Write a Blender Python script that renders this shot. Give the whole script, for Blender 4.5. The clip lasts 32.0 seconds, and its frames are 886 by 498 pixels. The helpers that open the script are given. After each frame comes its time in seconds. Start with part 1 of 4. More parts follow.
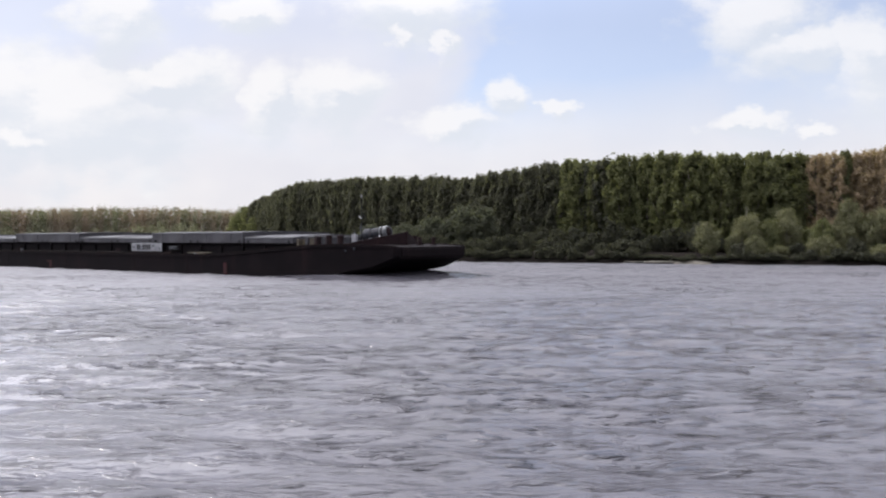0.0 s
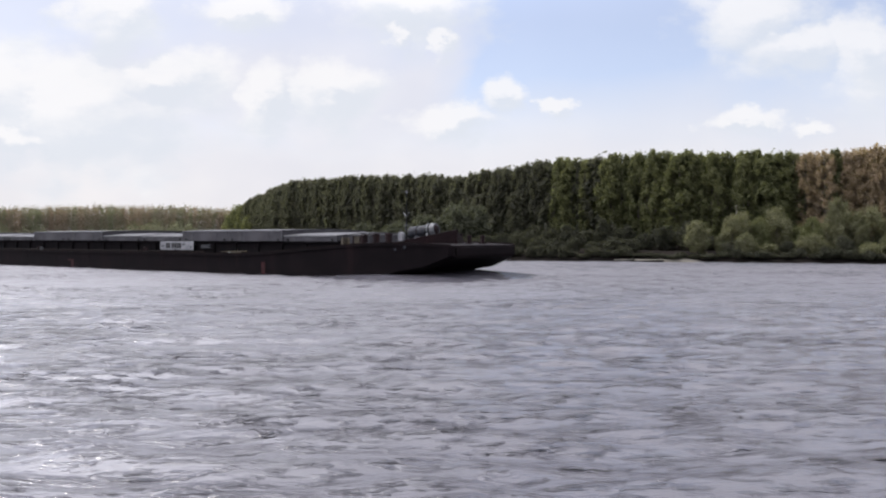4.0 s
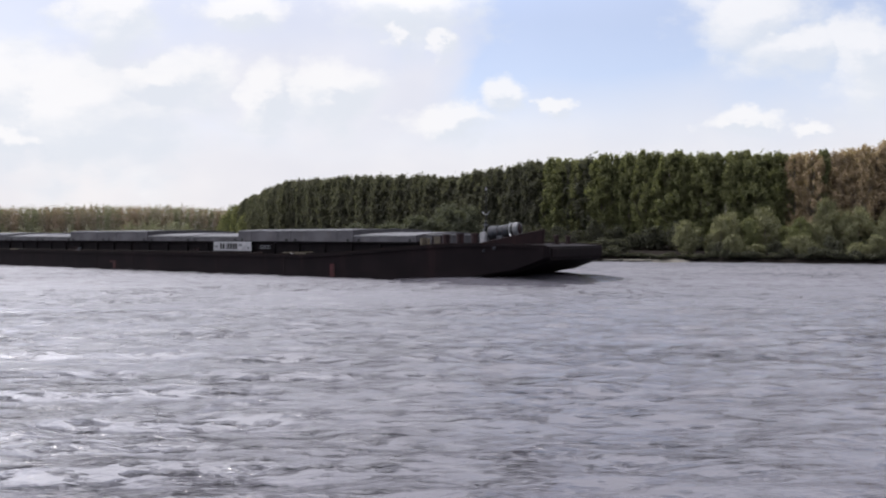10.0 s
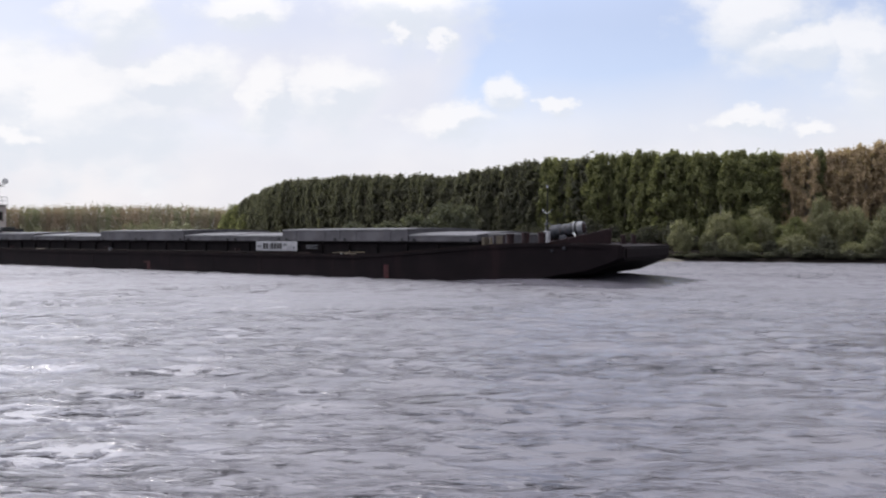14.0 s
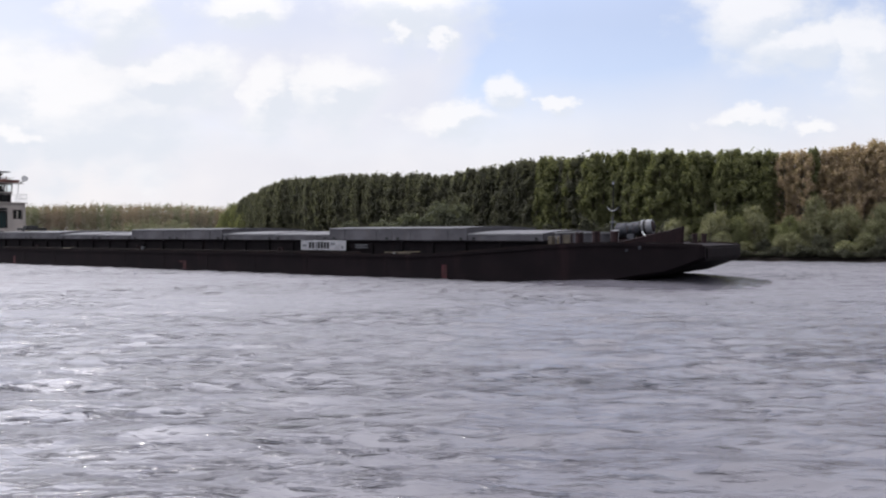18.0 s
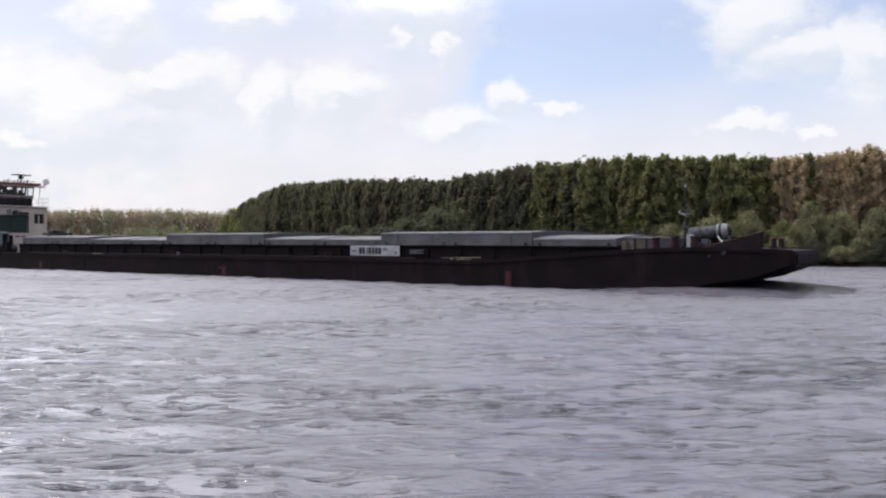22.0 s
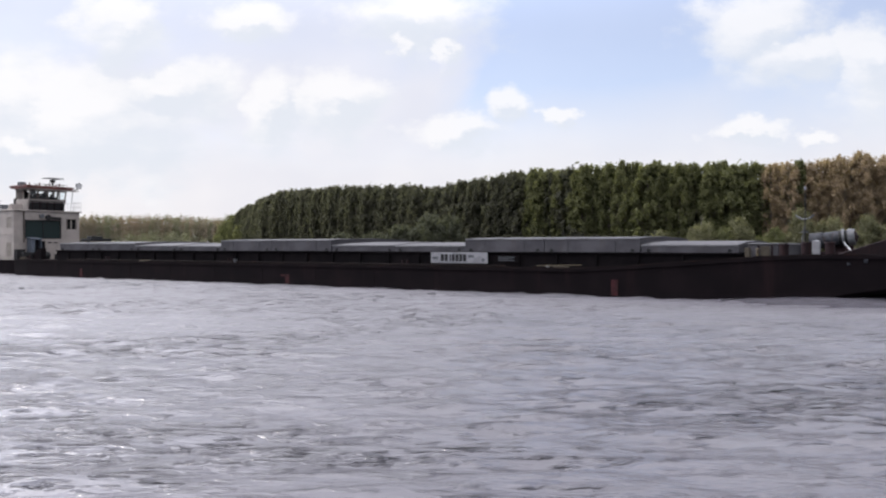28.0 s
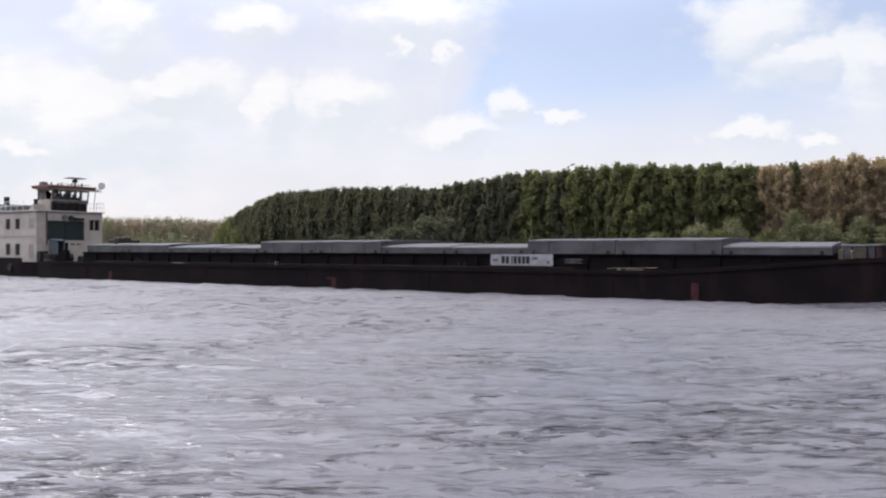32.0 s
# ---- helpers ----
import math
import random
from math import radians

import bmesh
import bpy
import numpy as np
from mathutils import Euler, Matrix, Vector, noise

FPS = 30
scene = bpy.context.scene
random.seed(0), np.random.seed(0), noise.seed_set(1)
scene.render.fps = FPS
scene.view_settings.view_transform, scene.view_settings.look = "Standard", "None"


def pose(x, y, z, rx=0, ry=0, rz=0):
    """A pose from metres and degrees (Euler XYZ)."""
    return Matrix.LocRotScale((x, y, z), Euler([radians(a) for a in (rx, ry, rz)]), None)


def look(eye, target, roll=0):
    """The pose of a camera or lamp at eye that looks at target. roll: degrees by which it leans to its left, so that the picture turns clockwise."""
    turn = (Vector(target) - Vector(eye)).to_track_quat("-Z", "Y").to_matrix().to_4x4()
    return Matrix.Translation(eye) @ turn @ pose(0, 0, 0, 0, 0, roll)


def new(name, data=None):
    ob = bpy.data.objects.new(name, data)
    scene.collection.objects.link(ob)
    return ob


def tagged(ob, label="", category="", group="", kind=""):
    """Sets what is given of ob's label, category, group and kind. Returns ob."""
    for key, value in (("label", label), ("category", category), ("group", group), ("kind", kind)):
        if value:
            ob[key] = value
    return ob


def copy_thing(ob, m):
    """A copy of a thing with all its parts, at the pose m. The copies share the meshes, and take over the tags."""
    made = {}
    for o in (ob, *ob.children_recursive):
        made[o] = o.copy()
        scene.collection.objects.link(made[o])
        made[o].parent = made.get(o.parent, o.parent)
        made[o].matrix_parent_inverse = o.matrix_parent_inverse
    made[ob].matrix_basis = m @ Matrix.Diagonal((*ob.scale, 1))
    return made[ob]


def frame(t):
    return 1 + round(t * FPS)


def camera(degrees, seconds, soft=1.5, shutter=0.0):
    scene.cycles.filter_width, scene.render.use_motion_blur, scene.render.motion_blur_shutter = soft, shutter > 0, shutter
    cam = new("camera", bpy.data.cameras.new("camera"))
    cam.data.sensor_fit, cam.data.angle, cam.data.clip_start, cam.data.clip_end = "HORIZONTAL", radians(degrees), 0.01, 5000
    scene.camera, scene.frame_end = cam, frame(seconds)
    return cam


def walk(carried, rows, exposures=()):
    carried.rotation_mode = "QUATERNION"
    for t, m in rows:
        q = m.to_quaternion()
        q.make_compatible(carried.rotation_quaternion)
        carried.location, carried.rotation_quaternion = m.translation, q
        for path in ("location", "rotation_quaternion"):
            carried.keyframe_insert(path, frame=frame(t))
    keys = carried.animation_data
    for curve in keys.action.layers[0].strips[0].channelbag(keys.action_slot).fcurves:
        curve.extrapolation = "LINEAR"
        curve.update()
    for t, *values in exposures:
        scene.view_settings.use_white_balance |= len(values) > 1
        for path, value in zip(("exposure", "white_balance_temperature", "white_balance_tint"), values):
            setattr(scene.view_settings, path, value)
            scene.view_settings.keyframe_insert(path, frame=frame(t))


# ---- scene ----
EYE = 2.785


def carried_at(t, turn, tilt):
    # a boat that drifts slowly along the river
    return t, pose(0.17 * t, -0.06 * t, EYE, 90 + tilt, 0, turn)


cam = camera(58.5, 32.0, soft=2.2)
walk(cam, [carried_at(*row) for row in (
    (0.0, 0.0, -0.756), (1.0, -0.038, -0.797), (2.0, -0.075, -0.858), (3.0, -0.113, -0.879), (3.5, -0.155, -0.879),
    (5.5, -0.326, -0.92), (6.0, -0.368, -0.92), (7.0, -0.344, -0.92), (8.0, -0.321, -0.92), (9.0, -0.297, -0.92),
    (10.0, -0.266, -0.879), (10.5, -0.251, -0.809), (11.0, -0.235, -0.797), (12.0, -0.205, -0.797), (12.5, -0.189, -0.85),
    (13.0, -0.174, -0.871), (14.0, -0.143, -0.92), (14.5, -0.138, -0.928), (16.5, -0.118, -1.083), (17.0, -0.113, -1.083),
    (17.5, -0.097, -1.071), (18.0, -0.082, -1.002), (18.5, -0.067, -0.928), (19.0, -0.051, -0.871), (19.5, -0.036, -0.805),
    (20.0, -0.02, -0.756), (21.0, 0.003, -0.674), (21.5, 0.015, -0.641), (22.0, 0.027, -0.641), (22.5, 0.039, -0.686),
    (23.0, 0.051, -0.715), (23.5, 0.056, -0.682), (24.0, 0.061, -0.633), (25.0, 0.072, -0.551), (25.5, 0.077, -0.498),
    (27.5, 0.097, -0.253), (28.0, 0.102, -0.183), (28.5, 0.116, -0.142), (29.0, 0.129, -0.122), (30.0, 0.156, -0.06),
    (31.0, 0.16, -0.052), (32.0, 0.164, -0.06),
)], exposures=((0, 0.0), (12, 0.02), (22, 0.05), (32, 0.05)))

# ---- light ----
SUN_TURN, SUN_HEIGHT = -64.0, 54.0      # degrees from the view's axis (left is negative), and above the horizon
sun = new("sun", bpy.data.lights.new("sun", "SUN"))
sun.data.energy, sun.data.angle, sun.data.color = 2.0, radians(3.0), (1.0, 0.94, 0.85)
sun_way = Vector((math.sin(radians(SUN_TURN)) * math.cos(radians(SUN_HEIGHT)), math.cos(radians(SUN_TURN)) * math.cos(radians(SUN_HEIGHT)), math.sin(radians(SUN_HEIGHT))))
sun.matrix_world = look(sun_way * 100, (0, 0, 0))

SKY_STRENGTH = 0.17
CLOUD_WHITE = (0.985, 0.975, 0.985)


class Graph:
    """Short hand for node trees."""

    def __init__(self, tree):
        self.tree, self.nodes, self.links = tree, tree.nodes, tree.links

    def put(self, kind, values=(), **settings):
        node = self.nodes.new(kind)
        if "operation" in settings:
            node.operation = settings["operation"]
        if "blend_type" in settings:
            node.data_type, node.blend_type = "RGBA", settings["blend_type"]
        if "noise_dimensions" in settings:
            node.noise_dimensions = settings["noise_dimensions"]
        if "feature" in settings:
            node.feature = settings["feature"]
        if "interpolation_type" in settings:
            node.interpolation_type = settings["interpolation_type"]
        if "sky_type" in settings:
            node.sky_type = settings["sky_type"]
        for slot, value in dict(values).items():
            self.feed(node.inputs[slot], value)
        return node

    def feed(self, socket, value):
        if isinstance(value, bpy.types.NodeSocket):
            self.links.new(value, socket)
        elif isinstance(value, (tuple, list)) and len(value) == 3 and socket.type == "RGBA":
            socket.default_value = (*value, 1.0)
        else:
            socket.default_value = value

    def math(self, operation, a, b=0.0, clamp=False):
        node = self.put("ShaderNodeMath", {0: a, 1: b}, operation=operation)
        node.use_clamp = clamp
        return node.outputs[0]

    def mix(self, factor, a, b, blend="MIX"):
        return self.put("ShaderNodeMix", {0: factor, 6: a, 7: b}, blend_type=blend).outputs[2]

    def step(self, value, low, high):
        return self.put("ShaderNodeMapRange", {0: value, 1: low, 2: high}, interpolation_type="SMOOTHSTEP").outputs[0]

    def noise(self, vector, scale, detail=4.0, rough=0.5, distortion=0.0):
        return self.put("ShaderNodeTexNoise", {"Vector": vector, "Scale": scale, "Detail": detail, "Roughness": rough, "Distortion": distortion})

    def stretch(self, vector, x, y, z):
        return self.put("ShaderNodeVectorMath", {0: vector, 1: (x, y, z)}, operation="MULTIPLY").outputs[0]


def build_sky():
    world = bpy.data.worlds.new("sky")
    scene.world = world
    world.use_nodes = True
    g = Graph(world.node_tree)
    back = g.nodes["Background"]
    sky = g.put("ShaderNodeTexSky", sky_type="NISHITA")
    sky.sun_disc = False
    sky.sun_elevation, sky.sun_rotation = radians(SUN_HEIGHT), radians(SUN_TURN)
    sky.altitude, sky.air_density, sky.dust_density, sky.ozone_density = 50, 1.0, 0.6, 1.6
    blue = g.mix(1.0, sky.outputs[0], (SKY_STRENGTH * 1.13, SKY_STRENGTH, SKY_STRENGTH * 1.02), "MULTIPLY")
    way = g.put("ShaderNodeTexCoord").outputs["Generated"]
    xyz0 = g.put("ShaderNodeSeparateXYZ", {0: way})
    up = xyz0.outputs[2]
    front = g.math("MAXIMUM", xyz0.outputs[1], 0.3)
    across, rise = g.math("DIVIDE", xyz0.outputs[0], front), g.math("DIVIDE", up, front)
    flat = g.put("ShaderNodeCombineXYZ", {0: across, 1: 0.0, 2: g.math("MULTIPLY", rise, 1.5)}).outputs[0]
    ahead = g.step(xyz0.outputs[1], 0.5, 0.72)
    billow = g.noise(flat, 15.0, 6.0, 0.55).outputs[0]
    broad = g.noise(flat, 4.0, 4.0, 0.5, 0.4).outputs[0]
    # cumulus ahead: middle (across, up) and half width and height of each heap, in hundredths
    heaps = ((-46, 17.2, 17, 6.8), (-56, 18.5, 9, 5.8), (-34, 20.6, 9, 3.4), (-21.7, 18.6, 4.4, 3.6), (-14, 18.2, 7, 3.0), (-41, 28.4, 6.2, 3.6), (-24, 29.6, 6.8, 2.0), (-3.1, 29.3, 9.0, 3.3), (-5.1, 26.4, 2.4, 1.6),
             (0.8, 24.8, 2.4, 1.5), (9.0, 18.6, 3.3, 2.0), (14.4, 16.8, 2.0, 1.2), (2.0, 14.9, 6.5, 1.7), (40.5, 28.8, 9.3, 3.4), (45, 24.6, 8.6, 3.4),
             (54, 24.0, 6.4, 4.6), (38.3, 15.1, 4.6, 1.3), (47, 14.6, 2.2, 0.8), (-54, 12.9, 5.5, 2.1))
    def heap_field(u, v):
        """How deep a direction lies inside the nearest heap: crisp tops, bases that fade out."""
        field = None
        for ax, az, rx, rz in heaps:
            dx = g.math("MULTIPLY", g.math("SUBTRACT", u, ax / 100), 92 / rx)
            dz = g.math("MULTIPLY", g.math("SUBTRACT", v, az / 100), 88 / rz)
            dz = g.math("MAXIMUM", dz, g.math("MULTIPLY", dz, -0.62))
            one = g.math("SUBTRACT", 1.0, g.math("SQRT", g.math("ADD", g.math("MULTIPLY", dx, dx), g.math("MULTIPLY", dz, dz))))
            field = one if field is None else g.math("MAXIMUM", field, one)
        return g.math("MAXIMUM", field, -1.0)

    warp = g.put("ShaderNodeSeparateColor", {0: g.noise(flat, 9.0, 6.0, 0.62).outputs["Color"]}).outputs
    wx = g.math("ADD", across, g.math("MULTIPLY", g.math("SUBTRACT", warp[0], 0.5), 0.16))
    wz = g.math("ADD", rise, g.math("MULTIPLY", g.math("SUBTRACT", warp[1], 0.5), 0.085))
    heap = heap_field(wx, wz)
    sunny = heap_field(g.math("ADD", wx, -0.008), g.math("ADD", wz, 0.016))
    edge = g.math("ADD", heap, g.math("MULTIPLY", g.math("SUBTRACT", billow, 0.5), 1.5))
    cover = g.step(edge, -0.22, 0.55)
    # the rest of the sky: the same broken cumulus
    open_sky = g.step(g.noise(g.stretch(way, 1.0, 1.0, 2.2), 2.6, 7.0, 0.55).outputs[0], 0.38, 0.56)
    behind = g.math("SUBTRACT", 1.0, ahead)
    cover = g.math("ADD", g.math("MULTIPLY", cover, ahead), g.math("MULTIPLY", open_sky, behind), True)
    # thin grey veil, thicker towards the sun and low over the land
    wide = g.math("ADD", across, g.math("MULTIPLY", g.math("SUBTRACT", broad, 0.5), 0.35))
    veil = g.math("MULTIPLY", g.math("SUBTRACT", 1.0, g.step(wide, -0.03, 0.13)), g.math("ADD", 0.62, g.math("MULTIPLY", broad, 0.5)), True)
    veil = g.math("MULTIPLY", veil, g.math("SUBTRACT", 1.0, g.math("MULTIPLY", g.step(rise, 0.19, 0.27), 0.22)))
    haze = g.math("SUBTRACT", 1.0, g.step(g.math("ADD", up, g.math("MULTIPLY", g.math("SUBTRACT", broad, 0.5), 0.10)), 0.07, 0.275))
    thin = g.math("MAXIMUM", g.math("MULTIPLY", haze, 0.94), g.math("MULTIPLY", veil, g.math("MAXIMUM", ahead, 0.5)))
    thin = g.math("MAXIMUM", thin, g.math("ADD", 0.30, g.math("MULTIPLY", g.step(up, 0.29, 0.42), 0.6)))
    grey = g.mix(g.step(g.noise(flat, 6.0, 3.0, 0.5).outputs[0], 0.30, 0.75), (0.80, 0.79, 0.85), (0.885, 0.86, 0.89))
    pale = g.mix(thin, blue, grey)
    # bright on the side of the sun, greyer inside and below
    inner = g.noise(g.stretch(flat, 0.7, 1.0, 1.0), 10.0, 5.0, 0.55).outputs[0]
    slope = g.math("MULTIPLY", g.math("SUBTRACT", heap, sunny), 1.5)
    lit = g.math("ADD", g.math("ADD", g.math("MULTIPLY", g.math("SUBTRACT", inner, 0.5), 2.4), 0.5), g.math("MINIMUM", slope, 0.5))
    cloud = g.mix(g.step(lit, 0.1, 0.95), (0.775, 0.815, 0.885), CLOUD_WHITE)
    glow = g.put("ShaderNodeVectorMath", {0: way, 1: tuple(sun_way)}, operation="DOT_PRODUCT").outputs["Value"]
    cloud = g.mix(1.0, cloud, g.mix(g.step(glow, 0.45, 0.95), (0.98, 0.98, 0.985), (1.06, 1.055, 1.04)), "MULTIPLY")
    whole = g.mix(g.math("MULTIPLY", cover, 0.82), pale, cloud)
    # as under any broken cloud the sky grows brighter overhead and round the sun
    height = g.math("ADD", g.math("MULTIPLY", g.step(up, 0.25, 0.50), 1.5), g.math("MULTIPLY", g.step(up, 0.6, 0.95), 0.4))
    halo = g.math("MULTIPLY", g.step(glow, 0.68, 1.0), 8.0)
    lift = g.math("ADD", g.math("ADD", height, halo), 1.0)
    g.feed(back.inputs["Color"], whole)
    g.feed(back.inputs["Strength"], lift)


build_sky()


# ---- materials ----
def material(name):
    m = bpy.data.materials.new(name)
    m.use_nodes = True
    g = Graph(m.node_tree)
    return m, g, g.nodes["Principled BSDF"]


def surface(name, base, other, scale=2.0, rough=0.6, metal=0.0, bump=0.15, grain=25.0, spread=(0.4, 0.65), streak=1.0, rust=None, rust_at=(0.58, 0.7), depth=0.02, gloss=0.3):
    """Paint, steel or wood: two tones in patches, grain as fine relief, and rust or dirt that runs down."""
    m, g, shader = material(name)
    at = g.put("ShaderNodeTexCoord").outputs["Object"]
    patch = g.noise(g.stretch(at, 1, 1, streak), scale, 6.0, 0.6).outputs[0]
    colour = g.mix(g.step(patch, *spread), base, other)
    fine = g.noise(at, grain, 4.0, 0.6).outputs[0]
    if rust:
        run = g.noise(g.stretch(at, 1.6, 1.6, 0.22), scale * 1.4, 7.0, 0.65).outputs[0]
        colour = g.mix(g.step(run, *rust_at), colour, rust)
    colour = g.mix(0.25, colour, g.mix(fine, (0.35, 0.35, 0.35), (1, 1, 1)), "MULTIPLY")
    g.feed(shader.inputs["Base Color"], colour)
    g.feed(shader.inputs["Roughness"], g.math("ADD", g.math("MULTIPLY", patch, 0.3), rough - 0.15))
    shader.inputs["Metallic"].default_value = metal
    shader.inputs["Specular IOR Level"].default_value = gloss
    g.feed(shader.inputs["Normal"], g.put("ShaderNodeBump", {"Strength": bump, "Distance": depth, "Height": g.math("ADD", fine, patch)}).outputs[0])
    return m


def leafy(name, dark, light, share=0.5):
    """Leaves: every tree a little different, every leaf too, and light passes through them."""
    m, g, shader = material(name)
    per_tree = g.put("ShaderNodeObjectInfo").outputs["Random"]
    per_leaf = g.put("ShaderNodeNewGeometry").outputs["Random Per Island"]
    tone = g.math("ADD", g.math("MULTIPLY", per_tree, 0.6), g.math("MULTIPLY", per_leaf, 0.4))
    colour = g.mix(tone, dark, light)
    soft = g.put("ShaderNodeBsdfDiffuse", {"Color": colour})
    shine = g.put("ShaderNodeBsdfTranslucent", {"Color": g.mix(0.6, colour, g.mix(1.0, colour, (1.3, 1.35, 0.5), "MULTIPLY"))})
    both = g.put("ShaderNodeMixShader", {0: share, 1: soft.outputs[0], 2: shine.outputs[0]})
    g.feed(g.nodes["Material Output"].inputs["Surface"], both.outputs[0])
    return m


def water_material(name, wind=1.0):
    """River water; wind under 1 lays its chop."""
    m, g, shader = material(name)
    at = g.put("ShaderNodeTexCoord").outputs["Object"]
    silt = g.noise(at, 0.05, 3.0, 0.5).outputs[0]
    g.feed(shader.inputs["Base Color"], g.mix(silt, (0.044, 0.043, 0.052), (0.058, 0.055, 0.066)))
    # the wind ruffles the open midstream more than the lee of the near bank
    out = g.put("ShaderNodeSeparateXYZ", {0: at}).outputs[1]
    g.feed(shader.inputs["Roughness"], g.math("ADD", 0.13, g.math("MULTIPLY", g.step(out, 12.0, 55.0), 0.42 * wind)))
    shader.inputs["IOR"].default_value = 1.333
    # sparse sharp wavelets on a smoother surface, and fine ripples in gusts
    gust = g.step(g.noise(g.stretch(at, 0.40, 1.0, 1.0), 0.16, 4.0, 0.6, 0.8).outputs[0], 0.40, 0.64)
    chop = g.noise(g.stretch(at, 0.46, 1.0, 1.0), 3.0, 5.0, 0.62, 0.25).outputs[0]
    broad = g.step(g.noise(g.stretch(at, 0.26, 1.0, 1.0), 2.3, 4.0, 0.55, 0.2).outputs[0], 0.50, 0.86)
    crest = g.step(g.noise(g.stretch(at, 0.30, 1.0, 1.0), 6.0, 3.0, 0.55, 0.12).outputs[0], 0.50, 0.88)
    ripple = g.noise(g.stretch(at, 0.38, 1.0, 1.0), 17.0, 4.0, 0.6, 0.2).outputs[0]
    zero = g.put("ShaderNodeBump", {"Strength": wind, "Distance": 0.036, "Height": chop})
    swell = g.put("ShaderNodeBump", {"Strength": wind, "Distance": g.math("ADD", 0.07, g.math("MULTIPLY", gust, 0.28)), "Height": broad, "Normal": zero.outputs[0]})
    first = g.put("ShaderNodeBump", {"Strength": wind, "Distance": g.math("ADD", 0.06, g.math("MULTIPLY", gust, 0.30)), "Height": crest, "Normal": swell.outputs[0]})
    second = g.put("ShaderNodeBump", {"Strength": g.math("ADD", 0.3, g.math("MULTIPLY", gust, 0.7)), "Distance": 0.012, "Height": ripple, "Normal": first.outputs[0]})
    g.feed(shader.inputs["Normal"], second.outputs[0])
    return m


def glass_material(name, colour, rough=0.04):
    m, g, shader = material(name)
    shader.inputs["Base Color"].default_value = (*colour, 1)
    shader.inputs["Roughness"].default_value = rough
    shader.inputs["IOR"].default_value = 1.5
    shader.inputs["Specular IOR Level"].default_value = 0.10
    return m


WATER = water_material("river_water")
SLICK = water_material("smooth_bow_water", 0.15)
HULL = surface("tarred_hull_steel", (0.0050, 0.0038, 0.0047), (0.0076, 0.0055, 0.0066), 0.5, 0.7, 0.0, 0.25, 9.0, rust=(0.0145, 0.0085, 0.0095), rust_at=(0.52, 0.82), gloss=0.03)
DECK = surface("deck_steel", (0.007, 0.0055, 0.006), (0.012, 0.009, 0.009), 0.8, 0.8, rust=(0.016, 0.009, 0.008), gloss=0.03)
COAMING = surface("dark_coaming_paint", (0.0042, 0.0037, 0.0044), (0.0068, 0.0058, 0.0065), 0.9, 0.8, rust=(0.012, 0.007, 0.007), rust_at=(0.62, 0.8), gloss=0.02)
COVER = surface("grey_hatch_metal", (0.040, 0.039, 0.045), (0.060, 0.058, 0.066), 0.7, 0.6, 0.0, 0.2, 12.0, rust=(0.050, 0.044, 0.045), rust_at=(0.56, 0.75), gloss=0.08)
COVER_EDGE = surface("pale_cover_edge", (0.10, 0.10, 0.108), (0.145, 0.145, 0.155), 1.2, 0.6, 0.0, gloss=0.1)
RED = surface("faded_red_paint", (0.036, 0.0095, 0.012), (0.018, 0.007, 0.008), 2.5, 0.7, rust=(0.02, 0.010, 0.010), rust_at=(0.5, 0.72), gloss=0.1)
OXIDE = surface("red_oxide_paint", (0.0135, 0.0075, 0.0090), (0.0095, 0.0058, 0.0070), 1.5, 0.75, rust=(0.024, 0.012, 0.0125), rust_at=(0.5, 0.75), gloss=0.08)
# white board paint, dimmed to grey for the shade on the hull's side
BOARD = surface("shade_dimmed_white_board", (0.165, 0.165, 0.182), (0.125, 0.125, 0.14), 2.0, 0.6, rust=(0.11, 0.10, 0.095), rust_at=(0.58, 0.78))
WHITE = surface("weathered_white_paint", (0.60, 0.60, 0.62), (0.48, 0.48, 0.50), 2.0, 0.55, rust=(0.40, 0.36, 0.33), rust_at=(0.66, 0.8))
BLACK = surface("black_paint", (0.010, 0.010, 0.012), (0.018, 0.018, 0.019), 3.0, 0.7, gloss=0.12)
LOUVRE = surface("beige_louvre_paint", (0.20, 0.18, 0.16), (0.15, 0.135, 0.12), 2.0, 0.6)
FRAME = surface("brown_window_frame", (0.055, 0.040, 0.034), (0.035, 0.028, 0.025), 3.0, 0.6)
CREAM = surface("cream_ship_paint", (0.245, 0.218, 0.204), (0.20, 0.178, 0.168), 0.8, 0.5, 0.0, 0.08, 14.0, rust=(0.24, 0.165, 0.12), rust_at=(0.62, 0.80))
ROOF_RED = surface("red_brown_roof_paint", (0.11, 0.040, 0.034), (0.07, 0.030, 0.028), 1.4, 0.6)
GREY = surface("grey_machine_paint", (0.045, 0.048, 0.057), (0.085, 0.089, 0.10), 1.6, 0.6, 0.0, rust=(0.13, 0.08, 0.06), rust_at=(0.6, 0.8))
STEEL = surface("galvanised_steel", (0.45, 0.45, 0.46), (0.34, 0.34, 0.35), 4.0, 0.45, 0.6)
YELLOW = surface("faded_yellow_paint", (0.07, 0.052, 0.028), (0.048, 0.036, 0.022), 3.0, 0.6)
ROPE = surface("hemp_rope", (0.050, 0.041, 0.031), (0.035, 0.029, 0.022), 8.0, 0.9)
GLASS = glass_material("dark_window_glass", (0.006, 0.006, 0.007))
GREEN_GLASS = glass_material("green_tinted_glass", (0.009, 0.017, 0.018), 0.08)
TARP = surface("weathered_dark_machine_paint", (0.010, 0.011, 0.015), (0.034, 0.036, 0.043), 3.5, 0.6, spread=(0.35, 0.62), rust=(0.03, 0.018, 0.016), rust_at=(0.52, 0.75), gloss=0.06)
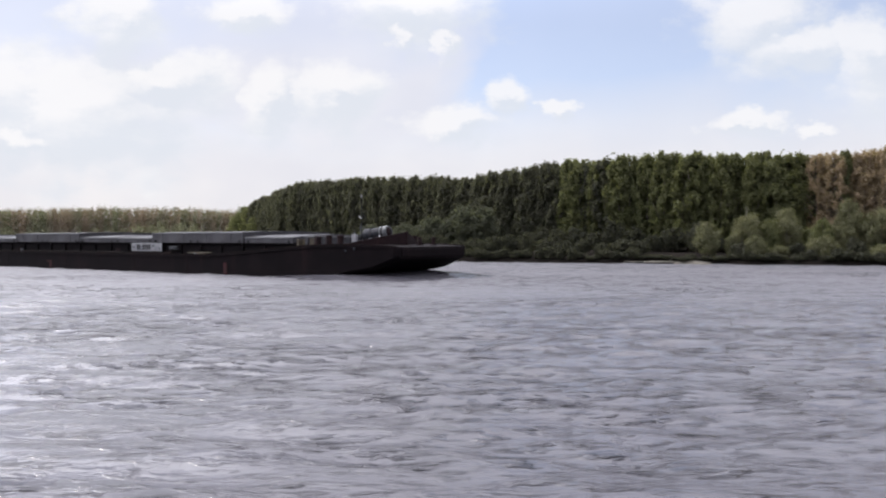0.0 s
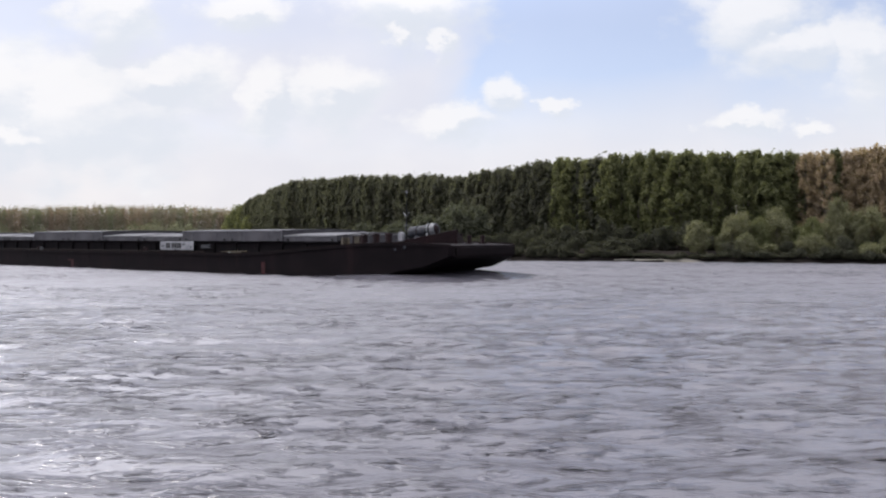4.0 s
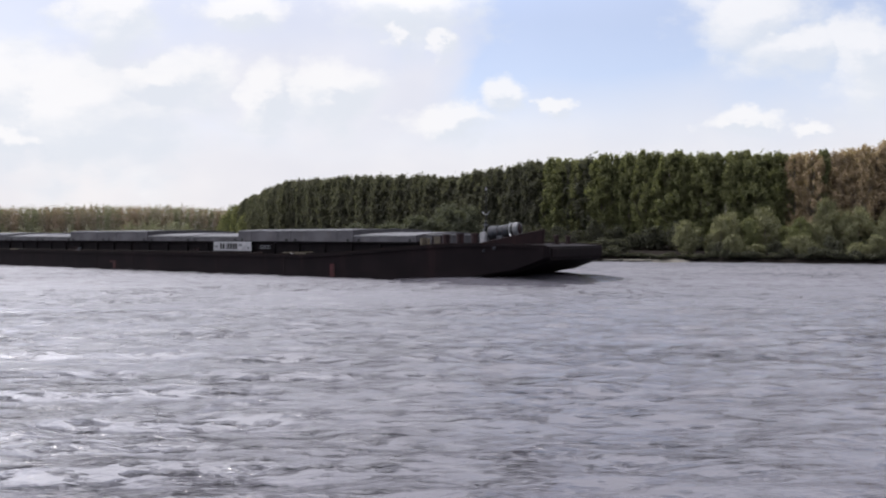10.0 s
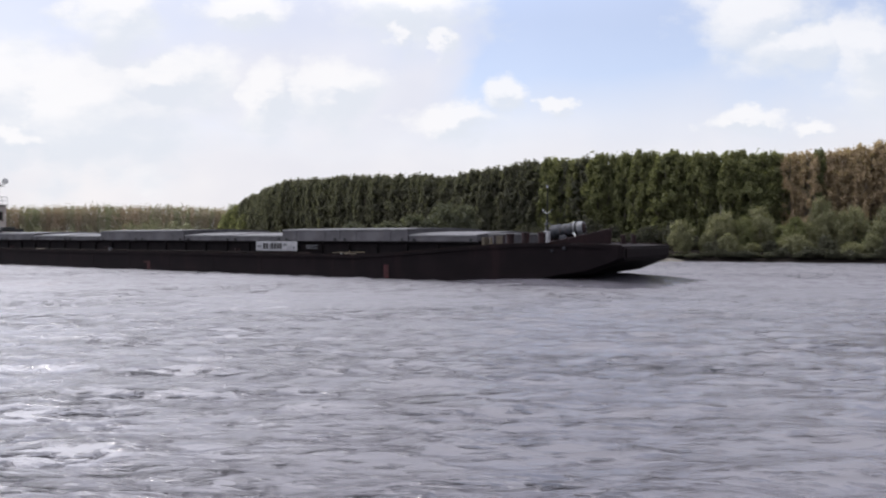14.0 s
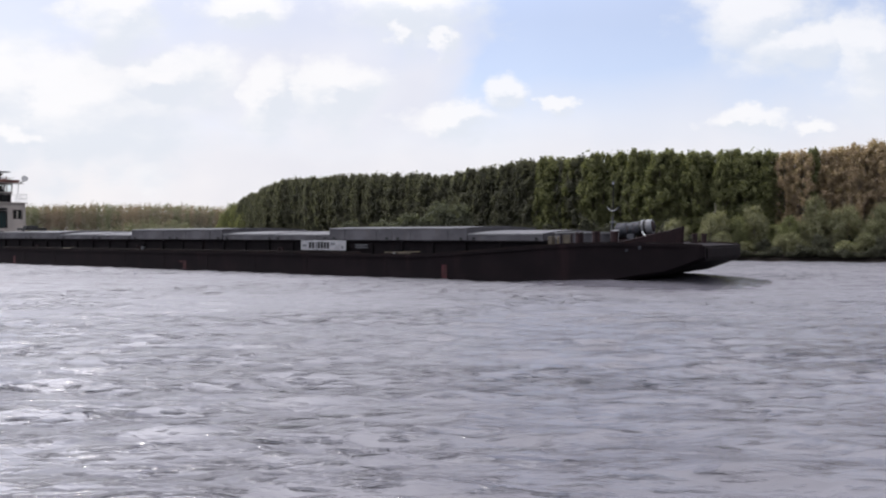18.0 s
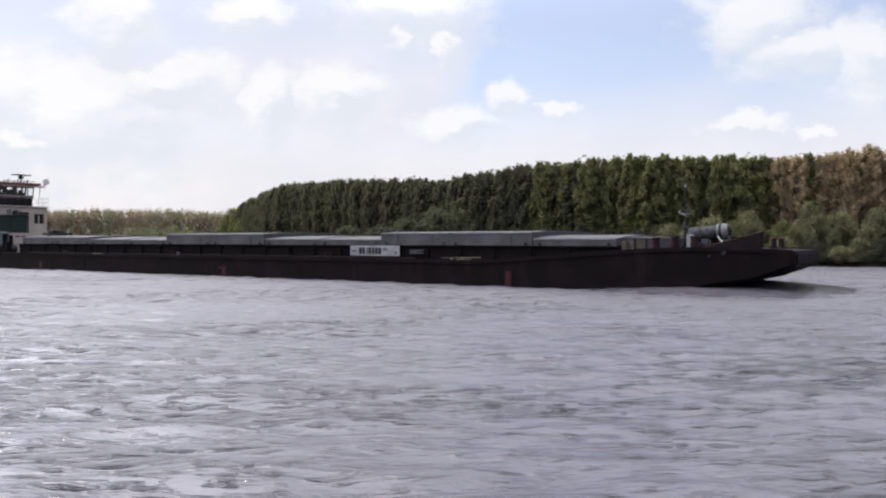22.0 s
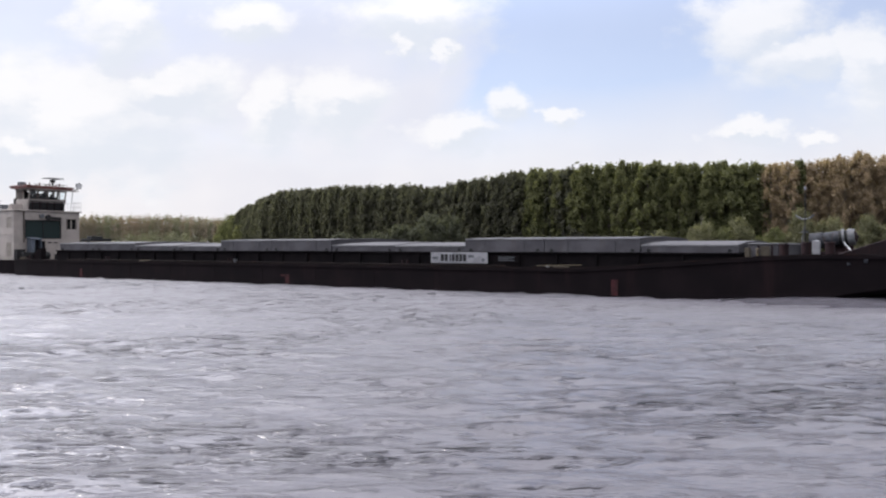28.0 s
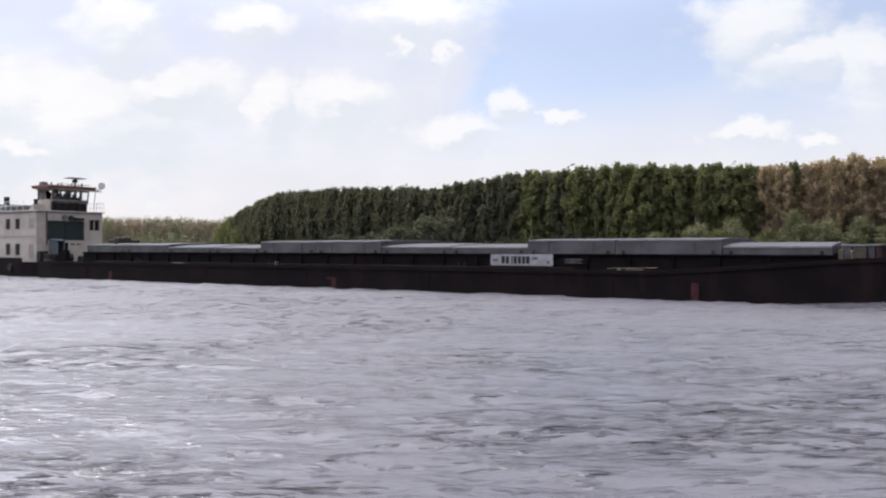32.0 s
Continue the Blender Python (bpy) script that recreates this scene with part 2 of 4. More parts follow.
BLUE_GREY = surface("blue_grey_paint", (0.075, 0.09, 0.115), (0.055, 0.066, 0.085), 1.5, 0.6)
GROUND = surface("bank_earth", (0.013, 0.011, 0.010), (0.009, 0.008, 0.0075), 0.35, 0.95, 0.0, 0.6, 3.0, depth=0.1, gloss=0.0)
SAND = surface("river_sand", (0.078, 0.069, 0.058), (0.052, 0.047, 0.040), 0.8, 0.95, 0.0, 0.5, 6.0)
BARK = surface("tree_bark", (0.085, 0.070, 0.055), (0.13, 0.115, 0.095), 3.0, 0.95, 0.0, 0.8, 12.0, streak=0.3)
PALE_BARK = surface("pale_dead_wood", (0.15, 0.138, 0.12), (0.10, 0.093, 0.08), 3.0, 0.9, streak=0.3)
LEAF_DARK = leafy("dark_poplar_leaves", (0.064, 0.064, 0.054), (0.078, 0.078, 0.062))
LEAF_LIGHT = leafy("spring_poplar_leaves", (0.084, 0.088, 0.052), (0.116, 0.119, 0.064))
LEAF_BROWN = leafy("budding_brown_leaves", (0.190, 0.145, 0.104), (0.238, 0.181, 0.127), 0.4)
LEAF_WILLOW = leafy("grey_green_willow_leaves", (0.092, 0.092, 0.062), (0.132, 0.129, 0.080), 0.4)
LEAF_MID = leafy("dull_green_leaves", (0.054, 0.057, 0.046), (0.070, 0.073, 0.055), 0.4)
# bank leaves coloured darker to carry the shade at the wood's foot
LEAF_UNDER = leafy("bank_leaves_shade_in_colour", (0.030, 0.031, 0.026), (0.046, 0.046, 0.036), 0.4)
# far leaves: own tints, made paler and greyer to include the distance haze
LEAF_FAR = leafy("hazy_olive_leaves", (0.160, 0.140, 0.110), (0.205, 0.178, 0.138), 0.22)
LEAF_FAR_BROWN = leafy("hazy_brown_leaves", (0.175, 0.138, 0.110), (0.22, 0.170, 0.134), 0.22)
LEAF_FAR_GREEN = leafy("hazy_green_leaves", (0.140, 0.143, 0.098), (0.172, 0.172, 0.115), 0.22)


def clear_glass():
    m, g, shader = material("clear_window_glass")
    shader.inputs["Base Color"].default_value = (0.9, 0.95, 0.95, 1)
    shader.inputs["Roughness"].default_value = 0.0
    shader.inputs["IOR"].default_value = 1.45
    shader.inputs["Transmission Weight"].default_value = 1.0
    return m


CLEAR = clear_glass()


# ---- building blocks ----
def part(name, bm, mat, parent=None, label="", at=None, smooth=False):
    """Links a bmesh as one mesh object, under a thing or a part."""
    mesh = bpy.data.meshes.new(name)
    bm.normal_update()
    bm.to_mesh(mesh)
    bm.free()
    if smooth:
        mesh.polygons.foreach_set("use_smooth", [True] * len(mesh.polygons))
    mesh.materials.append(mat)
    ob = new(name, mesh)
    if parent is not None:
        ob.parent = parent
    if at is not None:
        ob.matrix_basis = at
    if label:
        ob["label"] = label
    return ob


def again(name, ob, at):
    """One more piece on the mesh of ob."""
    twin = new(name, ob.data)
    twin.parent = ob.parent
    twin.matrix_basis = at
    return twin


def thing(name, label, category, group="", at=None):
    ob = new(name)
    ob.empty_display_size = 0.3
    if at is not None:
        ob.matrix_basis = at
    return tagged(ob, label, category, group)


def box(x0, x1, y0, y1, z0, z1, bevel=0.0, bm=None):
    bm = bm or bmesh.new()
    made = bmesh.ops.create_cube(bm, size=1.0)["verts"]
    bmesh.ops.scale(bm, vec=(x1 - x0, y1 - y0, z1 - z0), verts=made)
    bmesh.ops.translate(bm, vec=((x0 + x1) / 2, (y0 + y1) / 2, (z0 + z1) / 2), verts=made)
    if bevel:
        edges = list({e for v in made for e in v.link_edges})
        bmesh.ops.bevel(bm, geom=edges, offset=bevel, segments=2, affect="EDGES", profile=0.5)
    return bm


def rod(a, b, r, sides=8, r2=None, bm=None):
    bm = bm or bmesh.new()
    a, b = Vector(a), Vector(b)
    made = bmesh.ops.create_cone(bm, cap_ends=True, segments=sides, radius1=r, radius2=r if r2 is None else r2, depth=(b - a).length)["verts"]
    turn = (b - a).to_track_quat("Z", "Y").to_matrix().to_4x4()
    bmesh.ops.transform(bm, matrix=Matrix.Translation((a + b) / 2) @ turn, verts=made)
    return bm


def prism(outline, y0, y1, bm=None):
    """Solid from an outline of (x, z), from y0 to y1."""
    bm = bm or bmesh.new()
    a = [bm.verts.new((x, y0, z)) for x, z in outline]
    b = [bm.verts.new((x, y1, z)) for x, z in outline]
    n = len(outline)
    bm.faces.new(a)
    bm.faces.new(list(reversed(b)))
    for i in range(n):
        bm.faces.new((a[i], b[i], b[(i + 1) % n], a[(i + 1) % n]))
    bmesh.ops.recalc_face_normals(bm, faces=bm.faces)
    return bm


def along(outline, x0, x1, bm=None):
    """Solid from an outline of (y, z), from x0 to x1."""
    bm = bm or bmesh.new()
    a = [bm.verts.new((x0, y, z)) for y, z in outline]
    b = [bm.verts.new((x1, y, z)) for y, z in outline]
    n = len(outline)
    bm.faces.new(a)
    bm.faces.new(list(reversed(b)))
    for i in range(n):
        bm.faces.new((a[i], b[i], b[(i + 1) % n], a[(i + 1) % n]))
    bmesh.ops.recalc_face_normals(bm, faces=bm.faces)
    return bm


# ---- river, bed and banks ----
SHORE_X = (-3000, -400, -150, -95, -78, -66, -55, -35, -15, 3.9, 30, 46.8, 80, 200, 3000)
SHORE_Y = (260, 332, 334, 326, 300, 245, 195, 138, 105, 92.6, 85.2, 78.6, 66, 50, 30)


def shore(x):
    return float(np.interp(x, SHORE_X, SHORE_Y)) + 0.9 * noise.noise((x * 0.09, 3.1, 0)) + 0.35 * noise.noise((x * 0.4, 7.7, 0))


def strip_mesh(name, xs, rows, mat):
    """A sheet over the columns xs; rows(x) gives the (y, z) of each column."""
    verts, faces = [], []
    n = len(rows(xs[0]))
    for x in xs:
        verts += [(x, y, z) for y, z in rows(x)]
    for i in range(len(xs) - 1):
        for j in range(n - 1):
            a = i * n + j
            faces.append((a, a + n, a + n + 1, a + 1))
    mesh = bpy.data.meshes.new(name)
    mesh.from_pydata(verts, [], faces)
    mesh.polygons.foreach_set("use_smooth", [True] * len(mesh.polygons))
    mesh.materials.append(mat)
    return new(name, mesh)


def ground_rows(x):
    s = shore(x)
    lift = 0.25 * noise.noise((x * 0.12, 1.0, 0))
    rough = 0.18 * noise.noise((x * 0.6, 5.0, 0))
    return ((-4000, 2.0), (-300, 2.0), (-70, 1.2), (-62, -0.4), (-50, -3.0), (s - 12, -3.0), (s - 3, -0.7), (s, 0.0), (s + 0.3, 0.25 + rough * 0.5), (s + 0.7, 0.5 + lift * 0.6 + rough * 0.7),
            (s + 4, 0.9 + lift), (s + 12, 1.2 + lift), (s + 40, 1.5), (s + 250, 2.0), (4000, 2.5))


fine_x = [-4000, -1500, -700, -400, -300, -240] + [-200 + 2 * i for i in range(76)] + [-48 + 0.8 * i for i in range(175)] + [95 + 5 * i for i in range(20)] + [250, 500, 1500, 4000]
ground = tagged(strip_mesh("ground", fine_x, ground_rows, GROUND), "brown earth river bank and muddy bed", "ground", kind="structure")


def water_axis(fine0, fine1, cell, reach):
    axis = list(np.arange(fine0, fine1, cell))
    step, a, b = cell, fine0, fine1
    low, high = [], []
    while b < reach:
        step *= 1.14
        a, b = a - step, b + step
        low.insert(0, a)
        high.append(b)
    return np.array(low + axis + high)


def build_water():
    xs, ys = water_axis(-52, 70, 0.30, 3800), water_axis(4, 98, 0.25, 3800)
    gx, gy = np.meshgrid(xs, ys, indexing="ij")
    rng = np.random.RandomState(5)
    gz = np.zeros_like(gx)
    near = np.exp(-(np.maximum(0, np.hypot(np.maximum(0, np.abs(gx - 10) - 55), np.maximum(0, np.abs(gy - 50) - 50))) / 60) ** 2)
    # short wind chop over a slow swell, all running much the same way
    for k in range(46):
        length = 0.75 * (2.7 / 0.75) ** (rng.rand() ** 1.6)
        turn = radians(-94 + rng.normal(0, 18))
        kx, ky = math.cos(turn) * 2 * math.pi / length, math.sin(turn) * 2 * math.pi / length
        tall = 0.0056 * length ** 0.95
        p = kx * gx + ky * gy + rng.rand() * 7 + 0.8 * np.sin(gx * 0.11 * rng.rand() + gy * 0.13 * rng.rand() + rng.rand() * 6)
        gz += tall * (np.sin(p) + 0.28 * np.cos(2 * p))
    gz *= near * 1.15
    nx, ny = gx.shape
    verts = np.stack([gx.ravel(), gy.ravel(), gz.ravel()], 1)
    idx = np.arange(nx * ny).reshape(nx, ny)
    faces = np.stack([idx[:-1, :-1].ravel(), idx[1:, :-1].ravel(), idx[1:, 1:].ravel(), idx[:-1, 1:].ravel()], 1)
    mesh = bpy.data.meshes.new("water")
    mesh.vertices.add(len(verts))
    mesh.vertices.foreach_set("co", verts.ravel())
    mesh.loops.add(faces.size)
    mesh.loops.foreach_set("vertex_index", faces.ravel())
    mesh.polygons.add(len(faces))
    mesh.polygons.foreach_set("loop_start", np.arange(0, faces.size, 4))
    mesh.polygons.foreach_set("loop_total", np.full(len(faces), 4))
    mesh.polygons.foreach_set("use_smooth", np.ones(len(faces), dtype=bool))
    mesh.update(calc_edges=True)
    mesh.materials.append(WATER)
    return tagged(new("water", mesh), "grey choppy river water reflecting bright clouds", "water", kind="structure")


water = build_water()


# ---- the barge: x runs forward from the bow, y to the far side, z up from the water ----
def half_beam(s):
    return float(np.interp(s, (-76.5, -74, -16, -11, -6, -2, -0.25, 0), (5.3, 5.5, 5.5, 5.35, 4.95, 4.5, 4.25, 4.0)))


def deck_height(s):
    return float(np.interp(s, (-76.5, -18, -14, -11, -8.5, -6, -3, 0), (1.5, 1.5, 1.76, 2.0, 2.2, 2.34, 2.36, 2.22)))


def keel_height(s):
    return float(np.interp(s, (-76.5, -73, -14, -10, -6.2, -5.0, -3.5, -1.9, 0), (-0.6, -1.6, -1.6, -1.1, -0.22, 0.10, 0.40, 0.66, 1.42)))


def build_hull(stations, beam, deck, keel, tumble=0.12):
    bm = bmesh.new()
    rings = []
    for s in stations:
        b, d, k = beam(s), deck(s), keel(s)
        low = max(0.25, b - tumble)
        outline = ((-b, d), (-b, k + 0.2), (-low, k + 0.12), (-low + 0.2, k), (low - 0.2, k), (low, k + 0.12), (b, k + 0.2), (b, d))
        rings.append([bm.verts.new((s, y, z)) for y, z in outline])
    for a, b in zip(rings, rings[1:]):
        for i in range(7):
            bm.faces.new((a[i], b[i], b[i + 1], a[i + 1]))
        bm.faces.new((a[7], b[7], b[0], a[0]))
    bm.faces.new(rings[0])
    bm.faces.new(list(reversed(rings[-1])))
    bmesh.ops.recalc_face_normals(bm, faces=bm.faces)
    return bm


barge = thing("barge", "long dark tarred steel river barge with grey hatch covers, under way", "barge")
STATIONS = [-76.5, -75.5, -74, -70] + [-65 + 5 * i for i in range(10)] + [-16, -14, -12, -10, -8, -6.5, -5, -3.5, -2, -1, -0.25, -0.1, 0]
hull = part("hull", build_hull(STATIONS, half_beam, deck_height, keel_height), HULL, barge, "tarred black hull plates with rust")


def side_strip(z_up, tall, proud, side, s0=-76.4, s1=-0.1, n=60):
    bm = bmesh.new()
    rows = []
    for i in range(n + 1):
        s = s0 + (s1 - s0) * i / n
        b, d = half_beam(s), deck_height(s) + z_up
        rows.append([bm.verts.new((s, side * y, z)) for y, z in ((b - 0.04, d), (b + proud, d), (b + proud, d + tall), (b - 0.04, d + tall))])
    for a, b in zip(rows, rows[1:]):
        for i in range(4):
            bm.faces.new((a[i], b[i], b[(i + 1) % 4], a[(i + 1) % 4]))
    bm.faces.new(rows[0])
    bm.faces.new(rows[-1])
    bmesh.ops.recalc_face_normals(bm, faces=bm.faces)
    return bm


for side in (-1, 1):
    part("rubbing_strake", side_strip(-0.16, 0.14, 0.07, side), HULL, hull)
    part("deck_edge", side_strip(0.0, 0.07, 0.012, side), DECK, hull)
# plate seams of the near and the far side
seam = part("plate_seam", box(-0.012, 0.012, -0.008, 0.008, 0.0, 1.1), HULL, hull, at=pose(-20, -5.508, 0.25))
for i in range(9):
    again("plate_seam", seam, pose(-27 - 5.2 * i, -5.508, 0.25))
# draught marks
for s, wide, tall in ((-15.5, 0.40, 0.95), (-40.1, 0.42, 0.78), (-65.2, 0.40, 0.8)):
    part("draught_mark", box(s - wide / 2, s + wide / 2, -5.512, -5.49, 0.06, tall), RED, hull, "faded red draught mark")
    part("draught_scale", box(s - 0.05, s + 0.05, -5.516, -5.5, 0.1, tall * 0.9), RED, hull)
part("draught_arm", box(-40.75, -40.3, -5.513, -5.49, 0.62, 0.78), RED, hull)

# coaming round the hold
HOLD0, HOLD1, HOLD_Y = -70.5, -8.9, 4.6
coaming = part("coaming", along(((-HOLD_Y, 1.5), (-HOLD_Y, 2.45), (-HOLD_Y + 0.12, 2.45), (-HOLD_Y + 0.12, 1.5)), HOLD0, HOLD1), COAMING, barge, "dark painted hold coaming")
part("coaming", along(((HOLD_Y - 0.12, 1.5), (HOLD_Y - 0.12, 2.45), (HOLD_Y, 2.45), (HOLD_Y, 1.5)), HOLD0, HOLD1), COAMING, barge)
part("coaming_end", box(HOLD1 - 0.12, HOLD1, -HOLD_Y + 0.13, HOLD_Y - 0.13, 1.6, 2.45), COAMING, barge)
part("coaming_end", box(HOLD0, HOLD0 + 0.12, -HOLD_Y + 0.13, HOLD_Y - 0.13, 1.5, 2.45), COAMING, barge)
part("coaming_rail", box(HOLD0, HOLD1, -HOLD_Y - 0.12, -HOLD_Y - 0.003, 2.36, 2.44, 0.015), COAMING, coaming)
stay = part("stay", prism(((-0.04, 1.503), (0.04, 1.503), (0.04, 2.3), (-0.04, 2.3)), -HOLD_Y - 0.14, -HOLD_Y - 0.004), COAMING, coaming, at=pose(-12, 0, 0))
for i in range(1, 24):
    again("stay", stay, pose(-12 - 2.45 * i, 0, 0))
part("side_pipe", rod((-68, -5.15, 1.62), (-22.5, -5.15, 1.62), 0.05), DECK, barge)

# rolling hatch covers, some run on top of others
def cover_mesh(length, eave, ridge, inset=0.0):
    w = 4.75 - inset
    outline = [(-w, 0.0), (-w, eave), (-w * 0.62, eave + (ridge - eave) * 0.62), (0, ridge), (w * 0.62, eave + (ridge - eave) * 0.62), (w, eave), (w, 0.0), (w - 0.1, 0.0), (w - 0.1, eave - 0.1), (0, ridge - 0.12), (-w + 0.1, eave - 0.1), (-w + 0.1, 0.0)]
    return along(outline, -length / 2 + 0.02, length / 2 - 0.02)


COVERS = ((-69.8, -64.2, 0.62, 0.80), (-64.2, -58.7, 0.60, 0.78), (-58.7, -53.1, 0.40, 0.66), (-53.1, -47.9, 0.36, 0.62), (-47.9, -42.4, 0.80, 0.93), (-42.4, -36.6, 0.80, 0.93),
          (-36.6, -31.1, 0.42, 0.66), (-31.1, -25.6, 0.38, 0.62), (-25.6, -20.1, 0.80, 0.93), (-20.1, -14.3, 0.80, 0.93), (-14.3, -9.1, 0.42, 0.66))
for s0, s1, eave, ridge in COVERS:
    cover = part("hatch_cover", cover_mesh(s1 - s0, eave, ridge, 0.0 if eave > 0.7 else 0.08), COVER, barge, "raised grey steel hatch cover" if eave > 0.7 else "low grey steel hatch cover", at=pose((s0 + s1) / 2, 0, 2.46))
    h, w = s1 - s0, 4.75 if eave > 0.7 else 4.67
    part("edge_strip", box(-h / 2 + 0.03, h / 2 - 0.03, -w - 0.03, -w - 0.002, eave - 0.07, eave + 0.005), COVER_EDGE, cover, "lighter strip along the cover's top edge")
    for k in (-1, 1):
        part("roller", rod((k * (h / 2 - 0.45), -w - 0.06, 0.10), (k * (h / 2 - 0.45), -w + 0.02, 0.10), 0.11, 10), BLACK, cover)
        part("rib", box(k * h * 0.25 - 0.03, k * h * 0.25 + 0.03, -w - 0.025, -w - 0.002, 0.04, eave - 0.08), COVER, cover)
    part("end_plate", along(((-w + 0.12, 0.02), (-w + 0.12, eave - 0.12), (0, ridge - 0.14), (w - 0.12, eave - 0.12), (w - 0.12, 0.02)), h / 2 - 0.09, h / 2 - 0.05), COVER, cover)

# registration board: bars stand for its characters
board = part("number_board", box(-27.9, -23.75, -5.16, -5.12, 1.74, 2.42, 0.01), BOARD, barge, "white registration board with dark characters")
x = -27.15
for wide, gap in ((0.24, 0.06), (0.22, 0.16), (0.08, 0.07), (0.22, 0.06), (0.22, 0.06), (0.22, 0.06), (0.22, 0.05)):
    part("character_bar", box(x, x + wide, -5.166, -5.161, 1.86, 2.30), BLACK, board)
    x += wide + gap
part("small_mark", box(-27.78, -27.35, -5.165, -5.161, 1.98, 2.14), GREY, board)
part("small_mark", box(-25.1, -24.7, -5.165, -5.161, 2.1, 2.26), GREY, board)
part("small_mark", rod((-24.05, -5.166, 1.96), (-24.05, -5.161, 1.96), 0.12, 14), GREY, board)
for s in (-27.6, -25.8, -24.0):
    part("bracket", box(s - 0.03, s + 0.03, -5.119, -4.603, 2.0, 2.06), COAMING, board)

# notices and gear on the side deck
panel = part("notice_panel", box(-23.2, -21.9, -4.93, -4.925, 1.86, 2.22), COAMING, barge, "dark notice with rows of small grey lettering")
for i in range(3):
    part("lettering_bar", box(-23.1, -22.0 - 0.15 * (i % 2), -4.935, -4.931, 1.92 + 0.1 * i, 1.96 + 0.1 * i), GREY, panel)
part("boat_hook", rod((-20.4, -5.2, 1.66), (-17.6, -5.1, 1.72), 0.022), YELLOW, barge, "yellow boat hook laid on deck")
part("mooring_rope", rod((-19.4, -5.05, 1.59), (-18.4, -5.05, 1.59), 0.05, 10), ROPE, barge, "coiled pale mooring rope")
part("locker", box(-19.9, -19.75, -5.0, -4.85, 1.57, 1.68, 0.02), BOARD, barge, "small white locker")
part("boat_hook", rod((-57.4, -5.2, 1.60), (-55.2, -5.15, 1.64), 0.03), YELLOW, barge)
part("bucket", rod((-45.9, -5.1, 1.56), (-45.9, -5.1, 1.84), 0.12, 12, 0.15), GREY, barge)


def bollard_pair(s, y, z, parent, size=1.0):
    base = part("bollard", box(-0.55 * size, 0.55 * size, -0.2, 0.2, 0.0, 0.06), OXIDE, parent, "dark red double mooring bollard", at=pose(s, y, z))
    for k in (-1, 1):
        part("bollard_post", rod((k * 0.32 * size, 0, 0.06), (k * 0.32 * size, 0, 0.62 * size), 0.14 * size, 14), OXIDE, base)
        part("bollard_cap", rod((k * 0.32 * size, 0, 0.62 * size), (k * 0.32 * size, 0, 0.68 * size), 0.17 * size, 14), OXIDE, base)
    return base


for s, y in ((-62.0, -5.05), (-46.5, -5.05), (-30.0, -5.05), (-75.0, -4.7)):
    bollard_pair(s, y, deck_height(s) + 0.004, barge, 0.6)
# three stout mooring bollards on each side of the foredeck
def stout_bollard(s, y, parent, tall=0.66, r=0.225):
    z = deck_height(s) + 0.004
    post = part("mooring_post", rod((s, y, z), (s, y, z + tall - 0.08), r, 18), OXIDE, parent, "stout rust-red mooring post")
    part("post_cap", rod((s, y, z + tall - 0.079), (s, y, z + tall), r + 0.045, 18, r + 0.02), OXIDE, post)
    part("post_foot", rod((s, y, z), (s, y, z + 0.05), r + 0.12, 18), OXIDE, post)


for side in (-1, 1):
    for s in (-7.0, -5.97, -4.9):
        stout_bollard(s, side * 4.3, barge)
# store hatch and gear between the hold and the bollards
store = part("store_hatch", box(-8.75, -6.9, -3.9, 3.4, 2.1, 2.88, 0.03), COVER, barge, "low grey store hatch with a worn pale lid")
part("hatch_lid", box(-8.8, -6.85, -3.95, 3.45, 2.885, 2.97, 0.02), COVER_EDGE, store, "worn pale lid")
for s in (-8.3, -7.65, -7.3):
    part("hatch_batten", box(s - 0.04, s + 0.04, -3.955, -3.905, 2.15, 2.86), OXIDE, store)
part("hatch_panel", box(-8.2, -7.75, -3.93, -3.903, 2.3, 2.8), ROPE, store, "faded beige panel")
part("plank_stack", box(-8.85, -8.62, -4.6, -4.05, 2.2, 2.72, 0.02), ROPE, barge, "stack of worn planks on edge")
part("vent_post", rod((-8.25, -4.45, 2.15), (-8.25, -4.45, 2.62), 0.06, 12), YELLOW, barge, "faded yellow vent post")
part("vent_cap", rod((-8.25, -4.45, 2.62), (-8.25, -4.45, 2.70), 0.10, 12, 0.07), YELLOW, barge)

# bow: V-shaped breakwater on the foredeck, its point over the stem
def breakwater(side):
    bm = bmesh.new()
    n = 10
    rows = []
    for i in range(n + 1):
        f = i / n
        s, y = -4.5 + 2.12 * f, side * (4.35 * (1 - f) + 0.02)
        low, high = deck_height(s) - 0.05, 2.42 + 0.85 * f
        rows.append([bm.verts.new(v) for v in ((s, y, low), (s + 0.03, y - side * 0.02, high), (s - 0.05, y - side * 0.05, high), (s - 0.06, y - side * 0.05, low))])
    for a, b in zip(rows, rows[1:]):
        for k in range(4):
            bm.faces.new((a[k], b[k], b[(k + 1) % 4], a[(k + 1) % 4]))
    bm.faces.new(rows[0])
    bm.faces.new(rows[-1])
    bmesh.ops.recalc_face_normals(bm, faces=bm.faces)
    return bm


